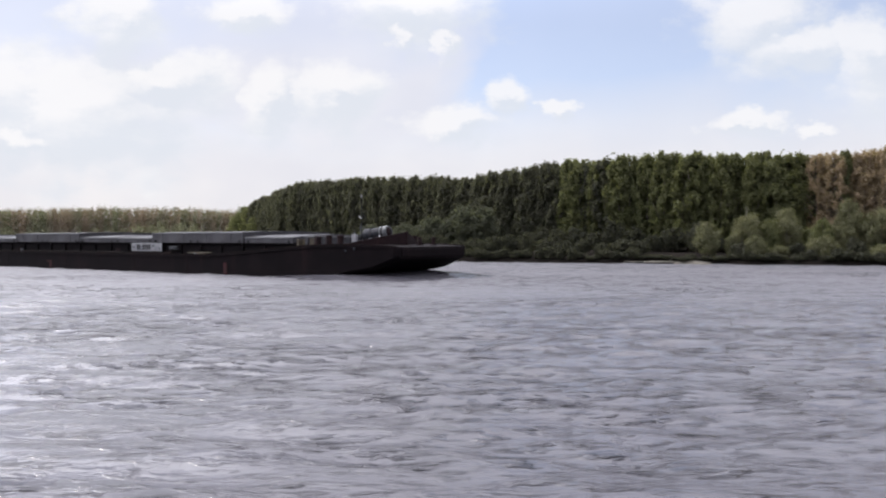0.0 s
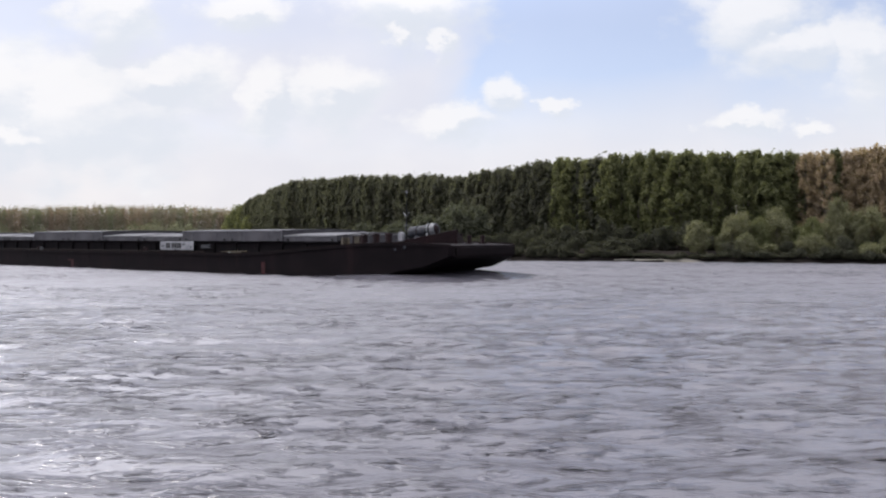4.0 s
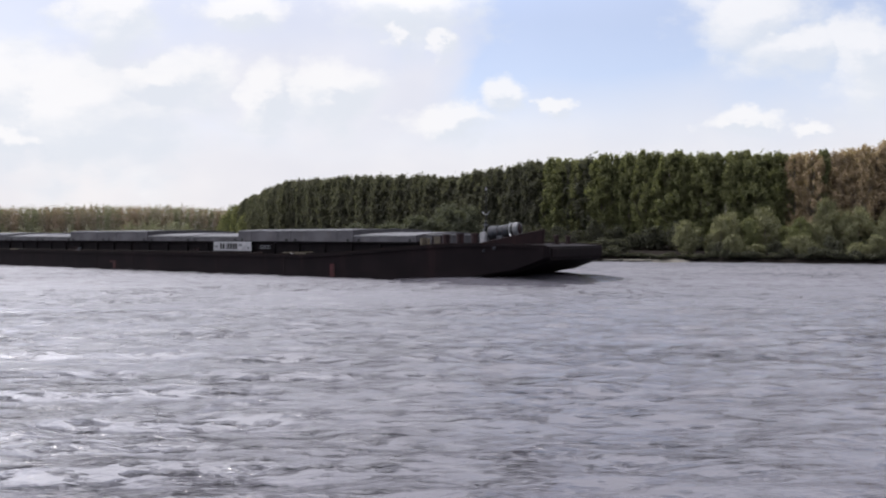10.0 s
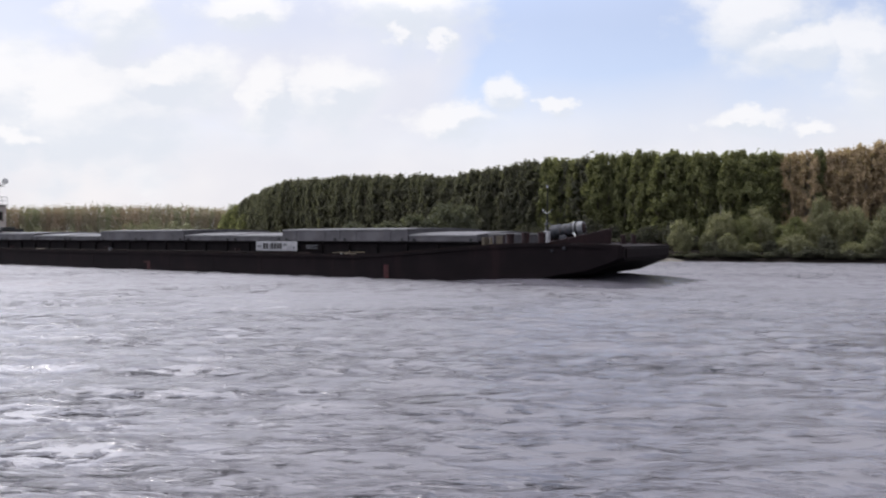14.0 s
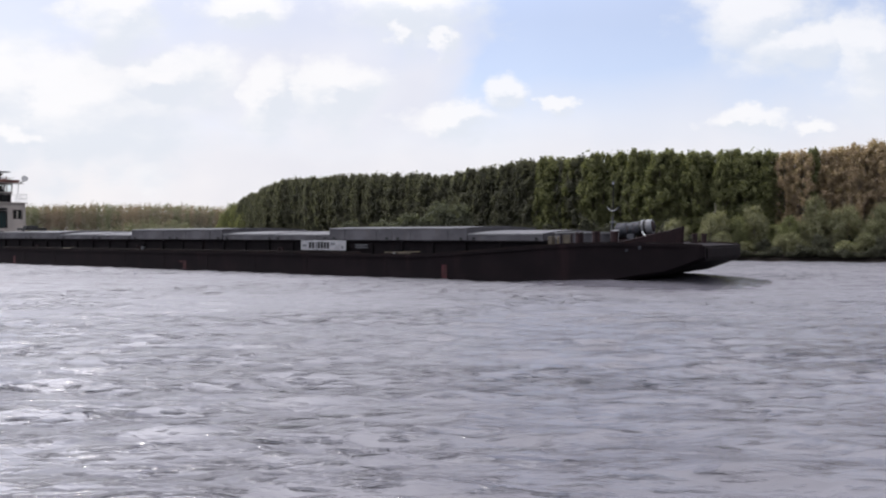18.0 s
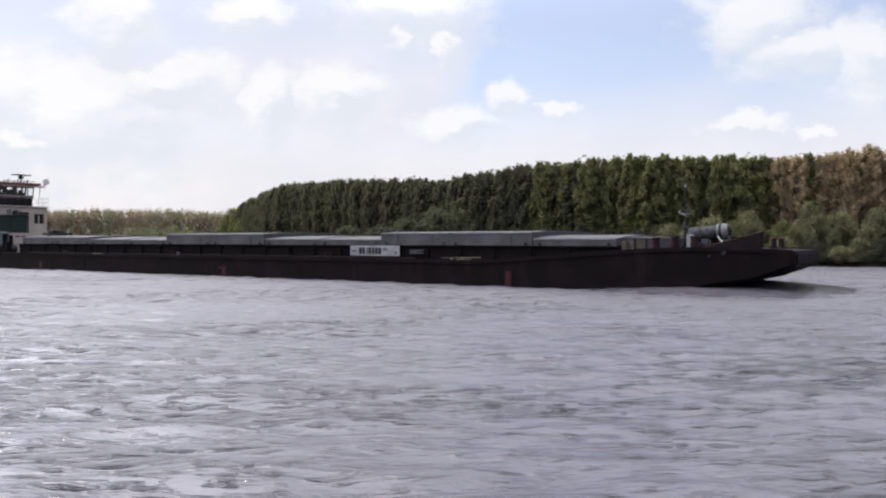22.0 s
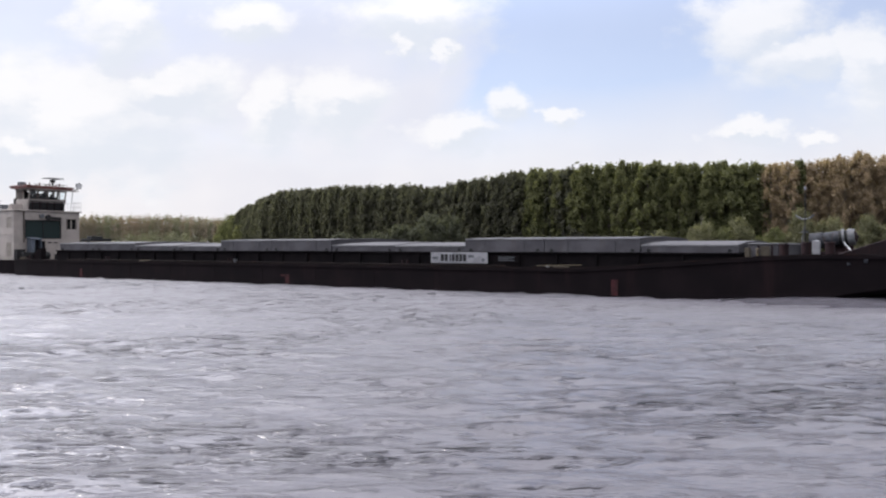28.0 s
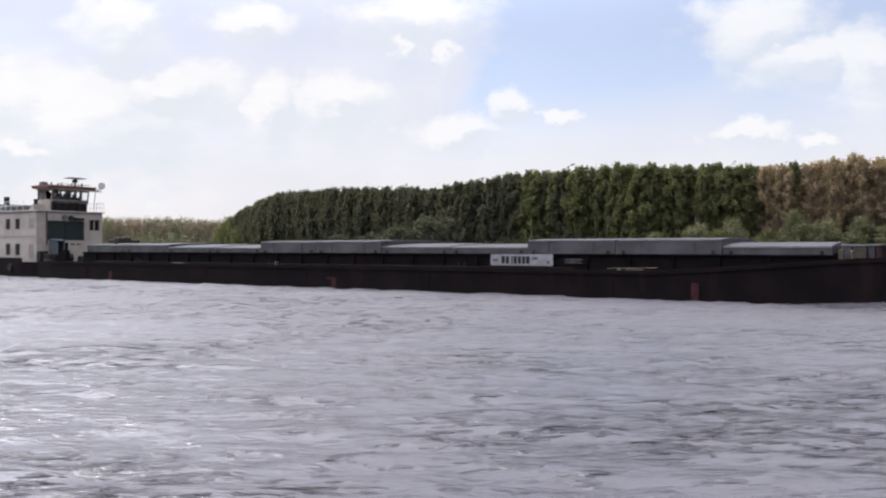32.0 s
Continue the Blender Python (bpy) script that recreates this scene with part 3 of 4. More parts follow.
for side in (-1, 1):
    plate = part("breakwater", breakwater(side), OXIDE, barge, "dark red raised breakwater plate")
    for f in (0.35, 0.65, 0.9):
        s, y = -4.62 + 2.12 * f, side * (4.35 * (1 - f) - 0.06)
        part("breakwater_knee", prism(((s - 0.35 * f, deck_height(s)), (s, deck_height(s)), (s, 2.36 + 0.85 * f)), y - 0.02, y + 0.02), OXIDE, plate)
part("stem_post", rod((-2.38, 0, 2.3), (-2.34, 0, 3.30), 0.07, 10), OXIDE, barge)
part("bow_fender", box(-0.02, 0.08, -3.7, 3.7, 1.55, 2.1, 0.04), HULL, barge)
part("hawse_plate", box(-4.1, -3.95, -4.78, -4.7, 1.86, 2.0, 0.02), TARP, barge, "grey anchor pocket plate")
part("hawse_plate", box(-3.4, -3.22, -4.72, -4.6, 2.0, 2.18, 0.02), TARP, barge)
for s, y in ((-1.93, 1.0), (-1.8, 2.5)):
    stout_bollard(s, y, barge, 0.58, 0.15)

# windlass under the mast: a long drum on two cheeks, banded towards its bare metal rim
AX = 0.25
windlass = part("windlass", box(-6.4, -4.1, AX - 0.7, AX + 0.9, 2.3, 2.5, 0.03), OXIDE, barge, "grey anchor windlass with worn metal drum rims")
part("gear_case", rod((-6.42, AX, 3.05), (-5.75, AX, 3.13), 0.46, 24, 0.44), TARP, windlass, "dark rounded gear case")
part("drum", rod((-5.74, AX, 3.13), (-5.0, AX, 3.22), 0.40, 28, 0.43), TARP, windlass, "weathered grey cable drum")
part("drum_band", rod((-4.99, AX, 3.22), (-4.83, AX, 3.24), 0.43, 28), BLACK, windlass)
part("drum_rim", rod((-4.82, AX, 3.24), (-4.72, AX, 3.25), 0.49, 28), GREY, windlass, "worn bright rim")
part("drum_band", rod((-4.71, AX, 3.25), (-4.56, AX, 3.27), 0.42, 28), BLACK, windlass)
part("warping_head", rod((-4.55, AX, 3.27), (-4.22, AX, 3.30), 0.47, 28, 0.43), GREY, windlass, "bare metal warping head")
part("warping_cap", rod((-4.215, AX, 3.30), (-4.12, AX, 3.31), 0.34, 24, 0.22), OXIDE, windlass)
part("shaft", rod((-6.5, AX, 3.04), (-4.05, AX, 3.32), 0.09, 12), BLACK, windlass)
for x in (-6.2, -4.95):
    part("side_cheek", prism(((x - 0.32, 2.48), (x + 0.32, 2.48), (x + 0.12, 3.2), (x - 0.12, 3.2)), AX - 0.06, AX + 0.06), OXIDE, windlass)
part("brake_lever", rod((-4.3, AX - 0.55, 2.5), (-4.72, AX - 0.55, 3.0), 0.035), WHITE, windlass, "white brake lever")
part("brake_box", box(-5.6, -5.15, AX - 0.75, AX - 0.45, 2.5, 2.85, 0.04), TARP, windlass)
part("valve_box", box(-6.06, -5.68, -1.8, -1.55, 2.3, 3.1, 0.03), BOARD, barge, "narrow white valve box")
part("valve_pipe", rod((-5.85, -1.65, 3.1), (-5.95, -1.65, 3.3), 0.02), GREY, barge)
part("locker", box(-6.75, -6.3, 1.6, 2.4, 2.3, 3.0, 0.03), OXIDE, barge, "dark red steel locker")

# mast with its curved yard and lamp
mast = part("mast", rod((-6.65, 0, 2.2), (-6.65, 0, 5.92), 0.045, 10, 0.025), BLACK, barge, "thin dark bow mast with grey curved yard")
bm = bmesh.new()
last = None
for i in range(9):
    f = (i - 4) / 4
    at = (-6.65 + 0.5 * f, -0.35 * f, 4.28 + 0.22 * f * f)
    if last:
        rod(last, at, 0.035, 8, bm=bm)
    last = at
part("yard", bm, GREY, mast, "grey curved yard")
part("mast_lamp", rod((-6.65, 0, 5.9), (-6.65, 0, 6.08), 0.07, 12, 0.06), BOARD, mast, "white lamp at the masthead")
part("ladder", rod((-6.95, 0.0, 2.0), (-6.68, 0, 3.9), 0.03), GREY, mast)
part("lamp_bracket", box(-6.85, -6.45, -0.05, 0.05, 3.55, 3.62), GREY, mast)

# dark gantry trolley on the covers near the stern
trolley = part("cover_trolley", box(-68.6, -67.0, -3.4, -1.2, 3.28, 3.52, 0.04), BLACK, barge, "dark steel trolley on the hatch covers")
part("trolley_motor", box(-68.3, -67.4, -3.0, -1.8, 3.52, 3.76, 0.08), BLACK, trolley)
part("trolley_wheel", rod((-67.3, -3.5, 3.2), (-67.3, -3.4, 3.2), 0.14, 12), BLACK, trolley)

# ---- the push tug behind the barge, in the barge's own measure ----
pusher = thing("push_tug", "cream push tug with red-brown wheelhouse roof, pushing the barge", "boat")


def tug_beam(s):
    return float(np.interp(s, (-104, -101, -80, -77.6), (3.8, 4.6, 4.6, 4.0)))


def tug_deck(s):
    return 1.42


def tug_keel(s):
    return float(np.interp(s, (-104, -100, -80, -77.6), (-0.2, -1.3, -1.3, -0.3)))


tug_hull = part("hull", build_hull([-104, -102, -100, -96, -90, -85, -81, -79, -77.6], tug_beam, tug_deck, tug_keel), HULL, pusher, "black push tug hull")
for side in (-1, 1):
    part("bulwark", box(-103, -80.6, side * 4.58 - 0.03, side * 4.58 + 0.03, 1.425, 1.85, 0.01), HULL, tug_hull)
    knee = part("push_knee", prism(((-77.5, -0.2), (-76.75, -0.2), (-76.75, 2.6), (-77.3, 2.6), (-78.9, 1.43), (-77.5, 1.43)), side * 2.2 - 0.25, side * 2.2 + 0.25), HULL, tug_hull, "dark push knee")
for i in range(5):
    part("tyre", rod((-82.5 - 3.4 * i, -4.78, 0.9), (-82.5 - 3.4 * i, -4.62, 0.9), 0.36, 16), BLACK, tug_hull, "black tyre fender")

# deckhouse with two rows of windows: walls round real openings
HOUSE_Y0, HOUSE_Y1, FRONT = -3.45, 3.75, -80.0
AFT = -98.0


def wall_with_holes(u0, u1, z0, z1, holes):
    """Cells of a wall in (u, z) that lie outside all holes."""
    us = sorted({u0, u1, *(h[0] for h in holes), *(h[1] for h in holes)})
    zs = sorted({z0, z1, *(h[2] for h in holes), *(h[3] for h in holes)})
    for a, b in zip(us, us[1:]):
        for c, d in zip(zs, zs[1:]):
            mu, mz = (a + b) / 2, (c + d) / 2
            if not any(h[0] < mu < h[1] and h[2] < mz < h[3] for h in holes):
                yield a, b, c, d


def wall_x(name, x0, x1, y, thick, z0, z1, holes, mat, parent, label=""):
    bm = bmesh.new()
    for a, b, c, d in wall_with_holes(x0, x1, z0, z1, holes):
        box(a, b, y, y + thick, c, d, bm=bm)
    bmesh.ops.remove_doubles(bm, verts=bm.verts, dist=0.001)
    return part(name, bm, mat, parent, label)


def wall_y(name, y0, y1, x, thick, z0, z1, holes, mat, parent, label=""):
    bm = bmesh.new()
    for a, b, c, d in wall_with_holes(y0, y1, z0, z1, holes):
        box(x - thick, x, a, b, c, d, bm=bm)
    bmesh.ops.remove_doubles(bm, verts=bm.verts, dist=0.001)
    return part(name, bm, mat, parent, label)


side_windows = [(-85.45, -84.75, 4.75, 5.72), (-83.7, -83.0, 4.75, 5.72), (-88.9, -88.2, 4.75, 5.72), (-91.4, -90.7, 4.75, 5.72), (-93.9, -93.2, 4.75, 5.72),
                (-85.45, -84.75, 2.12, 3.2), (-83.7, -83.0, 2.12, 3.2), (-88.9, -88.2, 2.12, 3.2), (-91.4, -90.7, 2.12, 3.2)]
side_vents = [(-81.3, -80.4, 4.72, 5.75), (-81.3, -80.4, 1.75, 3.2)]
house = wall_x("house_wall", AFT, FRONT - 0.1, HOUSE_Y0, 0.1, 1.43, 6.45, side_windows + side_vents, CREAM, pusher, "cream painted house side with two rows of windows")
for x0, x1, z0, z1 in side_windows:
    frame_ = part("window_frame", box(x0 - 0.05, x1 + 0.05, HOUSE_Y0 - 0.03, HOUSE_Y0 - 0.002, z1, z1 + 0.05), FRAME, house)
    part("window_frame", box(x0 - 0.05, x1 + 0.05, HOUSE_Y0 - 0.03, HOUSE_Y0 - 0.002, z0 - 0.05, z0), FRAME, house)
    part("window_frame", box(x0 - 0.05, x0, HOUSE_Y0 - 0.03, HOUSE_Y0 - 0.002, z0, z1), FRAME, house)
    part("window_frame", box(x1, x1 + 0.05, HOUSE_Y0 - 0.03, HOUSE_Y0 - 0.002, z0, z1), FRAME, house)
    part("pane", box(x0, x1, HOUSE_Y0 + 0.04, HOUSE_Y0 + 0.06, z0, z1), GLASS, house, "dark window pane")
for x0, x1, z0, z1 in side_vents:
    part("louvre_door" if z0 < 3 else "louvre", box(x0, x1, HOUSE_Y0 + 0.03, HOUSE_Y0 + 0.06, z0, z1), LOUVRE, house, "beige louvred panel")
    for i in range(8):
        z = z0 + (i + 0.5) * (z1 - z0) / 8
        part("slat", box(x0 + 0.02, x1 - 0.02, HOUSE_Y0 + 0.005, HOUSE_Y0 + 0.028, z - 0.03, z + 0.03), LOUVRE, house)
front_holes = [(-2.2, 1.55, 3.7, 5.45), (2.35, 3.3, 4.65, 5.68), (-0.95, -0.1, 1.6, 3.35)]
front = wall_y("front_wall", HOUSE_Y0, HOUSE_Y1, FRONT, 0.1, 1.43, 6.45, front_holes, CREAM, pusher, "cream front wall with a wide green window")
part("window_pane", box(FRONT - 0.12, FRONT - 0.10, -2.2, -0.35, 3.7, 5.45), GREEN_GLASS, front, "dark green tinted pane")
part("window_pane", box(FRONT - 0.12, FRONT - 0.10, -0.25, 1.55, 3.7, 5.45), GREEN_GLASS, front)
part("mullion", box(FRONT - 0.13, FRONT - 0.06, -0.35, -0.25, 3.7, 5.45), BLACK, front)
for y0, y1, z0, z1 in ((-2.3, 1.65, 5.45, 5.55), (-2.3, 1.65, 3.6, 3.7), (-2.3, -2.2, 3.7, 5.45), (1.55, 1.65, 3.7, 5.45)):
    part("window_frame", box(FRONT - 0.04, FRONT + 0.03, y0, y1, z0, z1), BLACK, front)
part("pane", box(FRONT - 0.08, FRONT - 0.06, 2.35, 3.3, 4.65, 5.68), GLASS, front, "dark cabin window pane")
part("curtain", box(FRONT - 0.058, FRONT - 0.05, 2.74, 2.9, 4.7, 5.6), LOUVRE, front, "beige curtain")
part("window_frame", box(FRONT + 0.002, FRONT + 0.03, 2.25, 2.35, 4.6, 5.74), FRAME, front)
part("window_frame", box(FRONT + 0.002, FRONT + 0.03, 2.35, 3.3, 5.68, 5.74), FRAME, front)
part("window_frame", box(FRONT + 0.002, FRONT + 0.03, 3.3, 3.4, 4.6, 5.74), FRAME, front)
# black slab paints the unlit inside of the doorway
part("house_door", box(FRONT - 0.9, FRONT - 0.86, -0.95, -0.1, 1.6, 3.35), BLACK, front, "black slab for the darkness inside an open doorway")
# brown upright strip left of the wide window
part("downpipe", rod((FRONT + 0.08, -2.42, 3.2), (FRONT + 0.08, -2.42, 6.5), 0.06, 8), FRAME, front, "brown upright strip beside the wide window")
hood = part("companionway", box(FRONT + 0.02, FRONT + 0.9, -2.1, -1.72, 1.43, 3.6, 0.04), BLUE_GREY, front, "blue-grey companionway hood before the house")
part("hood_roof", prism(((FRONT + 0.02, 3.62), (FRONT + 0.98, 3.5), (FRONT + 0.98, 3.58), (FRONT + 0.02, 3.74)), -2.15, -0.95), BLUE_GREY, hood)
part("hood_side", box(FRONT + 0.02, FRONT + 0.85, -1.06, -1.0, 1.43, 3.5), BLUE_GREY, hood)
# solid black box in place of the hood's unlit interior
part("doorway", box(FRONT + 0.02, FRONT + 0.3, -1.71, -1.07, 1.43, 3.48), BLACK, hood, "black slab for the darkness inside an open doorway")
part("door_handle", box(FRONT + 0.9, FRONT + 0.95, -1.95, -1.85, 2.5, 2.55), STEEL, front)
part("vent_slot", box(FRONT + 0.002, FRONT + 0.02, 0.15, 0.6, 3.12, 3.26), BLACK, front)
part("vent_slot", box(FRONT + 0.002, FRONT + 0.02, 0.8, 1.25, 3.12, 3.26), BLACK, front)
part("front_lamp", rod((FRONT + 0.02, -0.6, 5.95), (FRONT + 0.3, -0.6, 5.95), 0.2, 14, 0.24), GREY, front, "grey deck floodlight")
part("front_lamp", rod((FRONT + 0.02, 0.1, 5.85), (FRONT + 0.3, 0.1, 5.85), 0.24, 14, 0.28), BLACK, front, "black deck floodlight")
part("front_gear", box(FRONT + 0.02, FRONT + 0.35, 0.5, 1.5, 5.65, 5.9, 0.05), BLACK, front)
part("house_wall", box(AFT, FRONT - 0.1, HOUSE_Y1 - 0.1, HOUSE_Y1, 1.43, 6.45), CREAM, pusher)
part("back_wall", box(AFT - 0.1, AFT, HOUSE_Y0, HOUSE_Y1, 1.43, 6.45), CREAM, pusher)
part("inner_wall", box(-82.05, -82.0, HOUSE_Y0 + 0.12, HOUSE_Y1 - 0.12, 1.43, 6.4), GREY, pusher)
part("house_roof", box(AFT - 0.3, FRONT + 0.18, HOUSE_Y0 - 0.18, HOUSE_Y1 + 0.18, 6.45, 6.57, 0.03), CREAM, pusher, "cream boat deck")
part("deck_line", box(AFT, FRONT, HOUSE_Y0 - 0.05, HOUSE_Y0 - 0.004, 4.0, 4.08), CREAM, house)
part("deck_gear", box(-79.4, -78.2, -3.3, -2.2, 1.43, 2.2, 0.06), BLACK, pusher, "dark deck winch before the house")
part("winch_drum", rod((-78.6, -2.0, 1.85), (-78.6, -0.6, 1.85), 0.42, 18), BLACK, pusher)

for x, y, z, r in ((-79.3, -1.2, 2.25, 0.3), (-78.9, 0.6, 2.0, 0.35), (-79.2, 2.4, 2.1, 0.3)):
    part("capstan", rod((x, y, 1.43), (x, y, z), r, 14, r * 0.8), BLACK, pusher, "black deck capstan")
part("deck_locker", box(-79.7, -79.1, -3.6, -2.7, 1.43, 2.5, 0.04), BLACK, pusher, "dark deck locker")
part("rope_coil", rod((-78.3, -3.2, 1.43), (-78.3, -3.2, 1.75), 0.45, 16), ROPE, pusher, "coil of rope")

# wheelhouse with raked front, seen through from window to window
W0, W1, WF, WA = -1.45, 2.65, -81.0, -83.2
wheelhouse = part("wheelhouse_base", box(WA, WF, W0, W1, 6.575, 7.45, 0.02), CREAM, pusher, "cream wheelhouse with windows all round")
part("front_panel", prism(((WF + 0.02, 6.62), (WF + 0.06, 6.62), (WF + 0.24, 7.61), (WF + 0.2, 7.61)), W0 + 0.1, W1 - 0.1), BLACK, wheelhouse, "dark slatted panel under the front windows")
for i in range(5):
    part("panel_bar", box(WF + 0.16, WF + 0.27, W0 + 0.4 + 0.8 * i, W0 + 0.46 + 0.8 * i, 6.64, 7.61), OXIDE, wheelhouse)
part("sill", box(WA, WF + 0.22, W0 - 0.02, W1 + 0.02, 7.45, 7.75, 0.02), CREAM, wheelhouse)
for k, y in enumerate((W0 + 0.05, W0 + 0.95, 0.6, W1 - 0.95, W1 - 0.05)):
    part("window_post", rod((WF + 0.16, y, 7.75), (WF + 0.34, y, 8.75), 0.09 if k in (1, 3) else 0.065, 6), CREAM if k in (0, 4) else FRAME, wheelhouse)
    part("window_post", rod((WA + 0.06, y, 7.75), (WA + 0.06, y, 8.75), 0.10, 6), FRAME, wheelhouse)
part("window_head", box(WF + 0.25, WF + 0.42, W0 + 0.05, W1 - 0.05, 8.61, 8.75), FRAME, wheelhouse)
part("window_foot", box(WF + 0.12, WF + 0.24, W0 + 0.05, W1 - 0.05, 7.75, 7.81), FRAME, wheelhouse)
for y0, y1 in ((W0 + 0.14, W0 + 0.86), (W0 + 1.05, 0.53), (0.67, W1 - 1.05), (W1 - 0.86, W1 - 0.14)):
    pane = part("window_pane", prism(((WF + 0.19, 7.82), (WF + 0.20, 7.82), (WF + 0.345, 8.6), (WF + 0.335, 8.6)), y0, y1), CLEAR, wheelhouse, "clear wheelhouse window pane")
    pane.visible_shadow = False
part("back_panel", box(WA + 0.02, WA + 0.08, W0 + 0.05, W0 + 1.2, 7.75, 8.75), FRAME, wheelhouse)
part("back_panel", box(WA + 0.02, WA + 0.08, 1.55, 2.1, 7.75, 8.75), FRAME, wheelhouse)
part("side_door", box(-82.75, -82.05, W0 + 0.0, W0 + 0.05, 7.75, 8.7), FRAME, wheelhouse, "dark wheelhouse side door")
for x in (-82.9, -81.9):
    for y in (W0 + 0.05, W1 - 0.05):
        part("window_post", rod((x, y, 7.75), (x, y, 8.75), 0.07, 6), CREAM, wheelhouse)
part("roller_blind", box(WF + 0.1, WF + 0.14, W0 + 0.15, W0 + 0.85, 8.25, 8.7), GREY, wheelhouse)
part("chart_lamp", box(-81.9, -81.7, 1.5, 1.8, 8.11, 8.45, 0.03), BLACK, wheelhouse)
part("wheel_rim", rod((-81.38, 0.45, 8.2), (-81.34, 0.45, 8.2), 0.3, 16), BLACK, wheelhouse, "dark steering wheel")
part("corner_panel", box(-83.2, -83.05, W0 + 0.002, W0 + 0.06, 7.75, 8.75), FRAME, wheelhouse)
part("console", box(-82.0, -81.4, -0.9, 2.1, 7.76, 8.1, 0.03), BLACK, wheelhouse, "dark steering console")
part("helm_chair", box(-82.9, -82.45, 0.2, 0.8, 7.76, 8.5, 0.08), BLACK, wheelhouse, "dark helm chair")
part("instrument_rack", box(-82.6, -82.2, -0.9, -0.2, 7.76, 8.55, 0.04), BLACK, wheelhouse)
part("head_lining", box(WA - 0.05, WF + 0.45, W0 - 0.1, W1 + 0.1, 8.75, 8.87), CREAM, wheelhouse)
part("wheelhouse_roof", box(WA - 0.25, WF + 0.75, W0 - 0.5, W1 + 0.55, 8.87, 9.05, 0.03), ROOF_RED, wheelhouse, "overhanging red-brown roof")
part("visor", box(WF + 0.4, WF + 1.25, W0 + 0.4, W1 + 0.9, 8.73, 8.79, 0.01), CREAM, wheelhouse)
part("roof_rim", box(WA - 0.3, WF + 0.8, W0 - 0.55, W1 + 0.6, 9.053, 9.18, 0.02), ROOF_RED, wheelhouse)
part("prop_post", rod((-80.35, W1 + 0.3, 6.58), (-80.2, W1 + 0.45, 8.85), 0.05, 8), WHITE, wheelhouse)
part("roof_gear", box(-83.4, -82.8, -1.2, -0.6, 9.185, 9.65, 0.05), GREY, wheelhouse, "grey box on the wheelhouse roof")
for i in range(13):
    part("roof_fitting", rod((-82.9 + 0.12 * i, -0.9 + 0.3 * i, 9.185), (-82.9 + 0.12 * i, -0.9 + 0.3 * i, 9.31 + 0.3 * ((i * 7) % 3) / 2), 0.08, 8), ROOF_RED if i % 3 else BLACK, wheelhouse)
part("roof_rail", rod((-81.2, -0.6, 9.4), (-80.9, 2.9, 9.4), 0.025, 6), BLACK, wheelhouse)
radar = part("radar", rod((-82, 1.9, 9.185), (-82, 1.9, 10.1), 0.09, 10), BLACK, wheelhouse, "black radar post with a long scanner")
part("radar_motor", box(-82.25, -81.75, 1.7, 2.1, 9.7, 10., 0.05), BLACK, radar)
part("radar_scanner", box(-82.6, -81.4, 1.05, 2.85, 10.11, 10.18, 0.02), BLACK, radar)
for y, x in ((W1 + 1.15, -80.2),):
    lamp = part("searchlight", rod((x - 0.1, y, 9.37), (x + 0.25, y - 0.15, 9.37), 0.27, 18, 0.34), TARP, wheelhouse, "large grey searchlight on a bracket")
    part("searchlight_glass", rod((x + 0.255, y - 0.152, 9.37), (x + 0.28, y - 0.163, 9.37), 0.31, 18), STEEL, lamp)
    part("searchlight_bracket", rod((x - 0.4, y - 0.5, 8.8), (x, y, 9.1), 0.05, 8), BLACK, lamp)

# railings on the boat deck
def railing(a, b, n, parent):
    a, b = Vector(a), Vector(b)
    bar = None
    for i in range(n + 1):
        at = a.lerp(b, i / n)
        part("rail_post", rod(at, at + Vector((0, 0, 0.95)), 0.025, 6), WHITE, parent)
    for z in (0.48, 0.95):
        part("rail_bar", rod(a + Vector((0, 0, z)), b + Vector((0, 0, z)), 0.022, 6), WHITE, parent)


railing((FRONT + 0.1, W1 + 0.35, 6.57), (FRONT + 0.1, HOUSE_Y1 + 0.1, 6.57), 3, pusher)
railing((FRONT + 0.1, HOUSE_Y1 + 0.1, 6.57), (-86.0, HOUSE_Y1 + 0.1, 6.57), 5, pusher)
railing((-82.2, HOUSE_Y0 - 0.1, 6.57), (-87.6, HOUSE_Y0 - 0.1, 6.57), 5, pusher)
part("stair_side", prism(((-82.2, 6.575), (-81.3, 6.575), (-81.3, 7.2), (-81.6, 7.2)), HOUSE_Y0 + 0.5, W0 - 0.3), CREAM, pusher)
funnel = part("funnel_casing", box(-90.2, -87.6, -2.6, 2.9, 6.575, 7.4, 0.06), GREY, pusher, "dark grey funnel casing")
part("funnel", rod((-88.4, -1.8, 7.4), (-88.4, -1.8, 8.2), 0.28, 14), BLACK, funnel)
part("funnel", rod((-89.0, 1.8, 7.4), (-89.0, 1.8, 8.2), 0.28, 14), BLACK, funnel)

